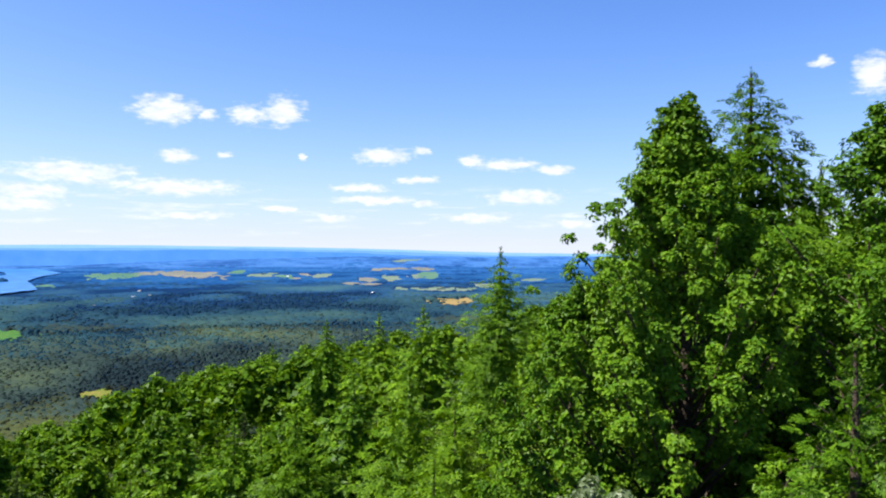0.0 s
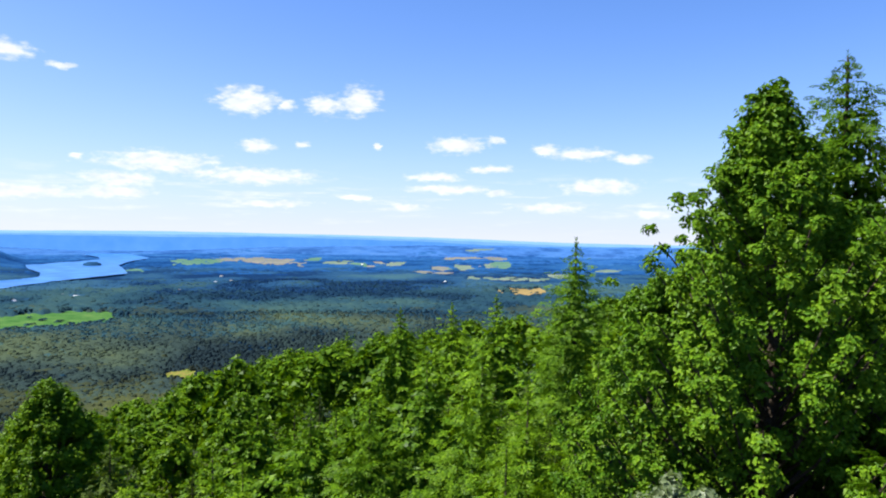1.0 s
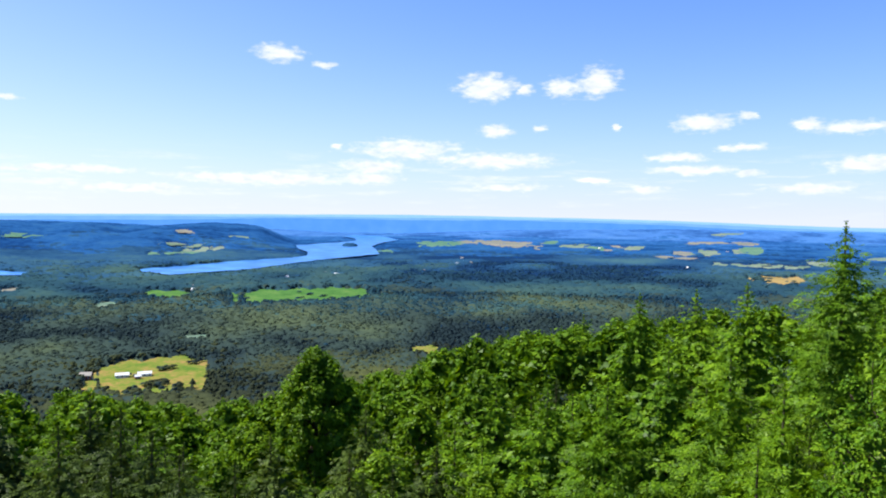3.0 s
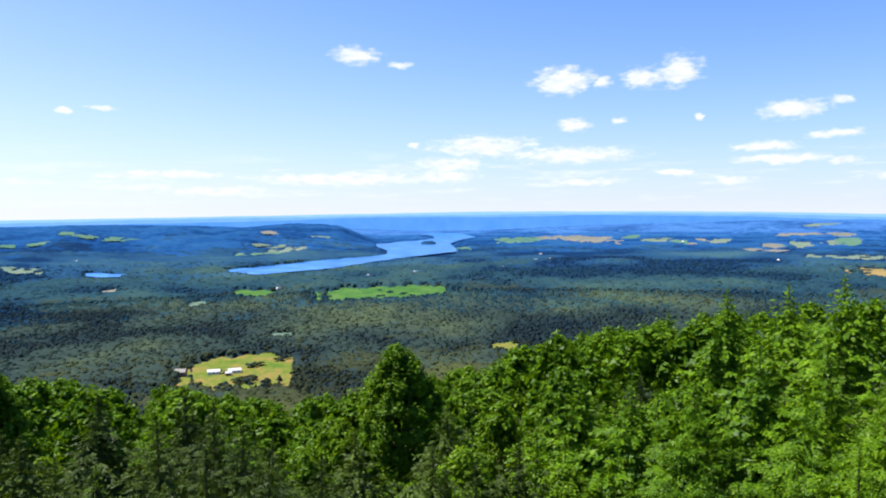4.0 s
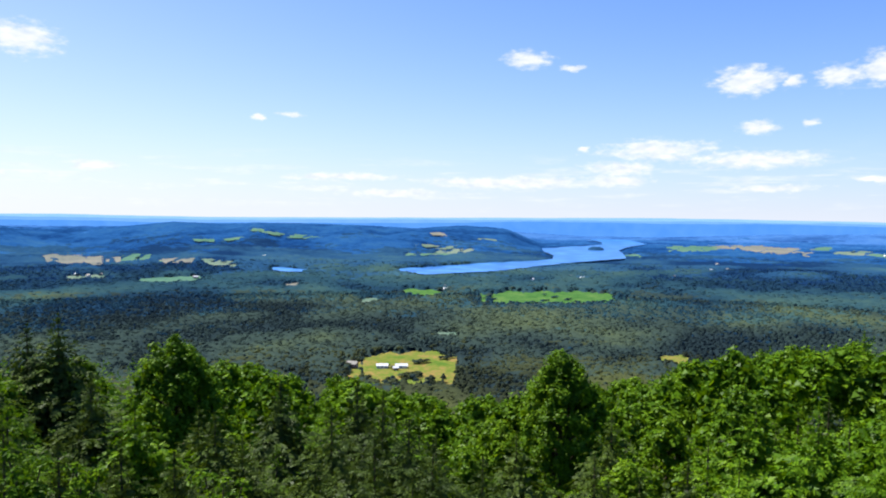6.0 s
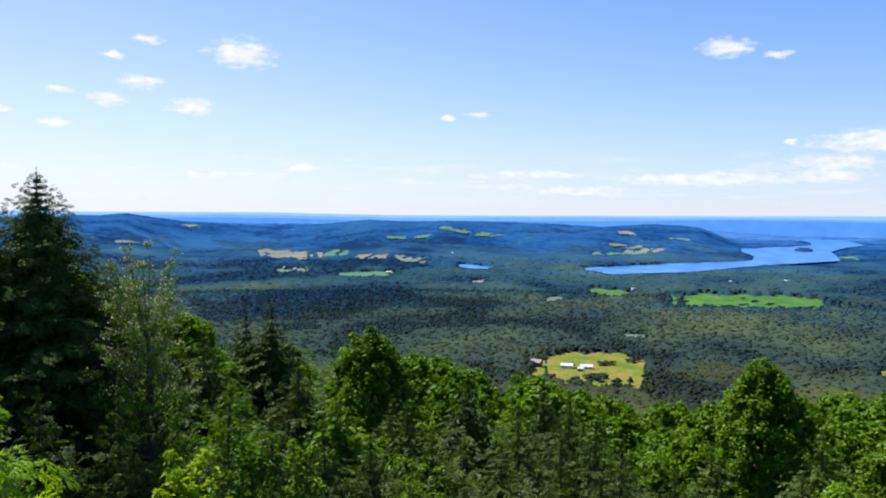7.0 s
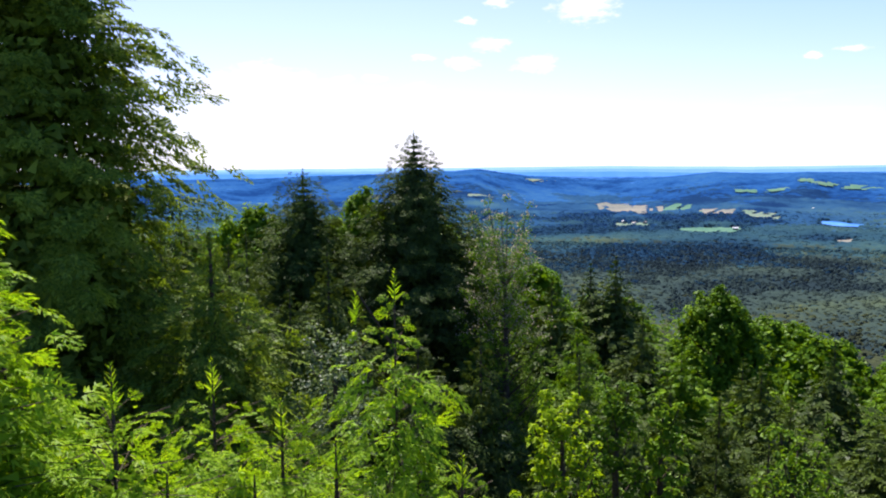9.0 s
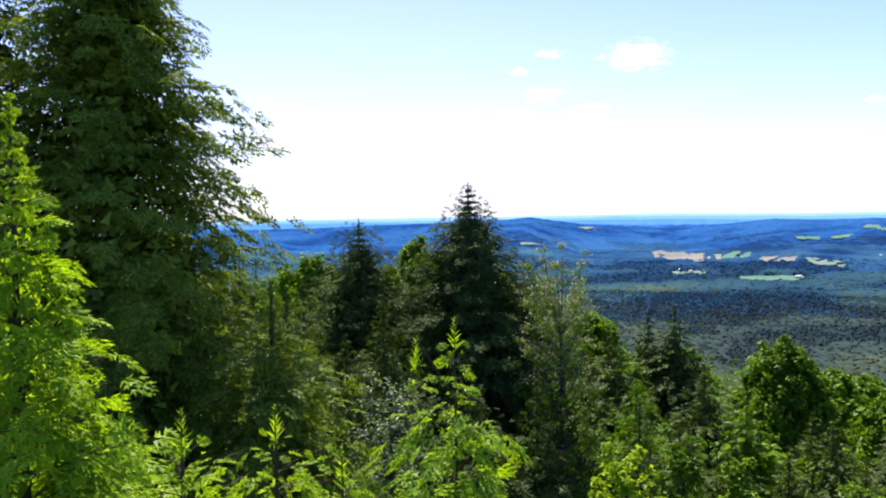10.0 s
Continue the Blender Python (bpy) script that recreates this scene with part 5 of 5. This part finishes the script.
while r < 165:
    gap = (3.6 if r < 45 else 3.2) + r * .018
    az = -42 + rng.uniform(0, 3)
    while az < 128:
        a = az + rng.normal(0, .25) * math.degrees(gap / r)
        q = r + rng.uniform(-.5, .5) * gap
        az += math.degrees(gap / r) * rng.uniform(.8, 1.25)
        edge = float(np.interp(a, SKYLINE_AZ, SKYLINE_EL))
        if q < (24 if -4 < a < 66 else 19):
            continue
        if 30 < a < 39 and q < 53:
            edge = -19.0
        limit = edge - rng.uniform(0, 1) ** 1.5 * (.9 if q > 70 else 1.7 if q > 48 else 3.8)
        g = float(terrain(a, q))
        high = min(EYE + q * math.tan(radians(limit)) - g - (.6 if q < 70 else .1), rng.uniform(11, 16.5) if q < 70 else rng.uniform(13.5, 18))
        if high < 3.2:
            continue
        top = math.degrees(math.atan((g + high - EYE) / q))
        if top < (-22.5 if a < 58 else -26) or (q > 65 and top < edge - 3.6):
            continue
        wide = math.degrees(2.4 / q)
        b0, b1 = int((a - wide + 80) * 2), int((a + wide + 80) * 2) + 1
        if top < hidden[b0:b1].min() + (.7 if q < 60 else .3):
            continue
        mid = slice(int((a - wide * .8 + 80) * 2), int((a + wide * .8 + 80) * 2) + 1)
        hidden[mid] = np.maximum(hidden[mid], top - math.degrees(.7 / q))
        # towards the sun most conifers take the needles with painted-in shade
        backlit_side = 67 < a < 130 or (30 < a <= 67 and q < (58 if a > 44 else 50))
        con = rng.uniform() < (.95 if backlit_side else .60 if a < 25 else .48)
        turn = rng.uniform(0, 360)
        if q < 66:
            k = (4 if rng.uniform() < (.95 if backlit_side else .2) else rng.integers(5, 7)) if con else rng.integers(0, 4)
            ob, hh = (FINE if q < 37 else PLAIN)[k]
            if ob.name in used:
                ob = copy_thing(ob, Matrix.Identity(4))
            used.add(ob.name)
            stand(ob, a, q, None, None, turn)
            s = high / hh
            w = rng.uniform(.8, 1.1) * max(s, .75)
            ob.matrix_world = ob.matrix_world @ Matrix.Diagonal((w, w, s, 1))
        else:
            (v, f), hh, kind = FAR[rng.integers(3, 5) if con else rng.integers(0, 3)]
            s = high / hh
            w = rng.uniform(.9, 1.15) * max(s, .75)
            c1, s1 = math.cos(radians(turn)) * w, math.sin(radians(turn)) * w
            p = place(a, q, g - .2)
            mass[kind].append((np.stack([v[:, 0] * c1 - v[:, 1] * s1 + p.x, v[:, 0] * s1 + v[:, 1] * c1 + p.y, v[:, 2] * s + p.z], 1), f))
    r += gap * .85
for ob, _ in FINE + PLAIN:
    if ob.name not in used:
        for child in list(ob.children):
            bpy.data.objects.remove(child)
        bpy.data.objects.remove(ob)
for kind, mat, name, label in ((0, M_BROAD, "far_slope_trees", "crowded leafy trees farther down the slope"), (1, M_NEEDLE, "far_slope_conifers", "green conifers among leafy trees down the slope")):
    start = np.cumsum([0] + [len(v) for v, _ in mass[kind]])
    v = np.concatenate([v for v, _ in mass[kind]])
    f = np.concatenate([f + s for (_, f), s in zip(mass[kind], start)])
    tagged(part(name, quad_mesh(name, v, f), mat), label, "trees", kind="stuff")


# ---- the farm in the clearing ----
def box(bm, x0, x1, y0, y1, z0, z1):
    v = [bm.verts.new((x, y, z)) for z in (z0, z1) for x, y in ((x0, y0), (x1, y0), (x1, y1), (x0, y1))]
    for f in ((3, 2, 1, 0), (4, 5, 6, 7), (0, 1, 5, 4), (1, 2, 6, 5), (2, 3, 7, 6), (3, 0, 4, 7)):
        bm.faces.new([v[i] for i in f])


def shed(az, r, turn, length, depth, eaves, ridge_h, wall_mat, roof_mat, label, category="barn", windows=3):
    """A gabled farm building with overhanging roof, doors and windows."""
    base = new(category)
    tagged(base, label, category, "farm buildings")
    bm = bmesh.new()
    L, D = length / 2, depth / 2
    prof = [(-D, 0), (D, 0), (D, eaves), (0, ridge_h - .1), (-D, eaves)]
    ends = [[bm.verts.new((x, y, z)) for y, z in prof] for x in (-L, L)]
    bm.faces.new(ends[0][::-1])
    bm.faces.new(ends[1])
    for i in range(5):
        j = (i + 1) % 5
        bm.faces.new([ends[0][i], ends[0][j], ends[1][j], ends[1][i]])
    part("wall", bm, wall_mat, base)
    bm = bmesh.new()
    o = .35
    for s in (-1, 1):
        p = [(-L - o, s * (D + o), eaves - o * (ridge_h - eaves) / D), (L + o, s * (D + o), eaves - o * (ridge_h - eaves) / D), (L + o, 0, ridge_h), (-L - o, 0, ridge_h)]
        a = [bm.verts.new(c) for c in p]
        b = [bm.verts.new((c[0], c[1], c[2] + .14)) for c in p]
        bm.faces.new(a), bm.faces.new(b[::-1])
        for i in range(4):
            bm.faces.new([a[i], b[i], b[(i + 1) % 4], a[(i + 1) % 4]])
    bmesh.ops.recalc_face_normals(bm, faces=bm.faces)
    part("roof", bm, roof_mat, base)
    for i in range(windows):
        x = -L + length * (i + .5) / windows
        bm = bmesh.new()
        box(bm, x - .6, x + .6, -D - .05, -D + .05, eaves * .36, eaves * .84)
        window = part("window", bm, M_WHITE, base)
        bm = bmesh.new()
        box(bm, x - .5, x + .5, -D - .07, -D + .03, eaves * .4, eaves * .8)
        part("pane", bm, M_PANE, window)
    bm = bmesh.new()
    box(bm, L - .05, L + .06, -D * .45, D * .45, 0, eaves * .85)
    part("door", bm, M_GREY, base)
    base.matrix_world = Matrix.Translation(place(az, r, float(terrain(az, r)) + (.3 if category != "house" else 3.0))) @ pose(0, 0, 0, 0, 0, turn)
    return base


FARM_R = land_seen(47.2, -11.75)
shed(47.95, FARM_R, 46, 9.0, 5.0, 2.3, 3.6, M_WHITE, M_TIN, "long white farm shed with a pale tin roof")
shed(46.45, FARM_R, 50, 9.4, 5.0, 2.2, 3.5, M_WHITE, M_TIN, "long white farm shed beside another in a meadow")
shed(46.9, FARM_R - 9, 50, 4.0, 3.0, 2.2, 3.2, M_RED, M_TIN, "small red outbuilding in front of a shed", windows=1)
shed(50.3, FARM_R + 2, 30, 8.0, 6.0, 3.6, 5.6, M_RED, M_GREY, "dark red farmhouse among trees at the meadow's edge", "farmhouse")
shed(42.9, 1180, 40, 12.0, 7.0, 4.0, 6.5, M_WHITE, M_TIN, "white barn at the end of a green field")

# lone houses among the valley's woods and fields
for k, (az, dip) in enumerate([(21.9, 3.72), (23.0, 3.82), (25.6, 4.4), (5.5, 3.75), (22.6, 3.35), (32.4, 4.75), (33.2, 4.62), (36.2, 4.95), (68.4, 4.45), (70.0, 4.42), (69.2, 4.52), (62.0, 4.80), (43.1, 5.62), (12.0, 2.35), (2.8, 2.45), (57.0, 3.2)]):
    q = land_seen(az, -dip)
    shed(az, q, 20 + 37 * k % 180, 6.0 + k % 3 * 1.5, 5.0, 3.2, 5.2, M_WHITE if k % 3 == 1 else M_TAN, M_TIN if k % 2 else M_GREY, "small pale house in a clearing of the valley", "house", 2)
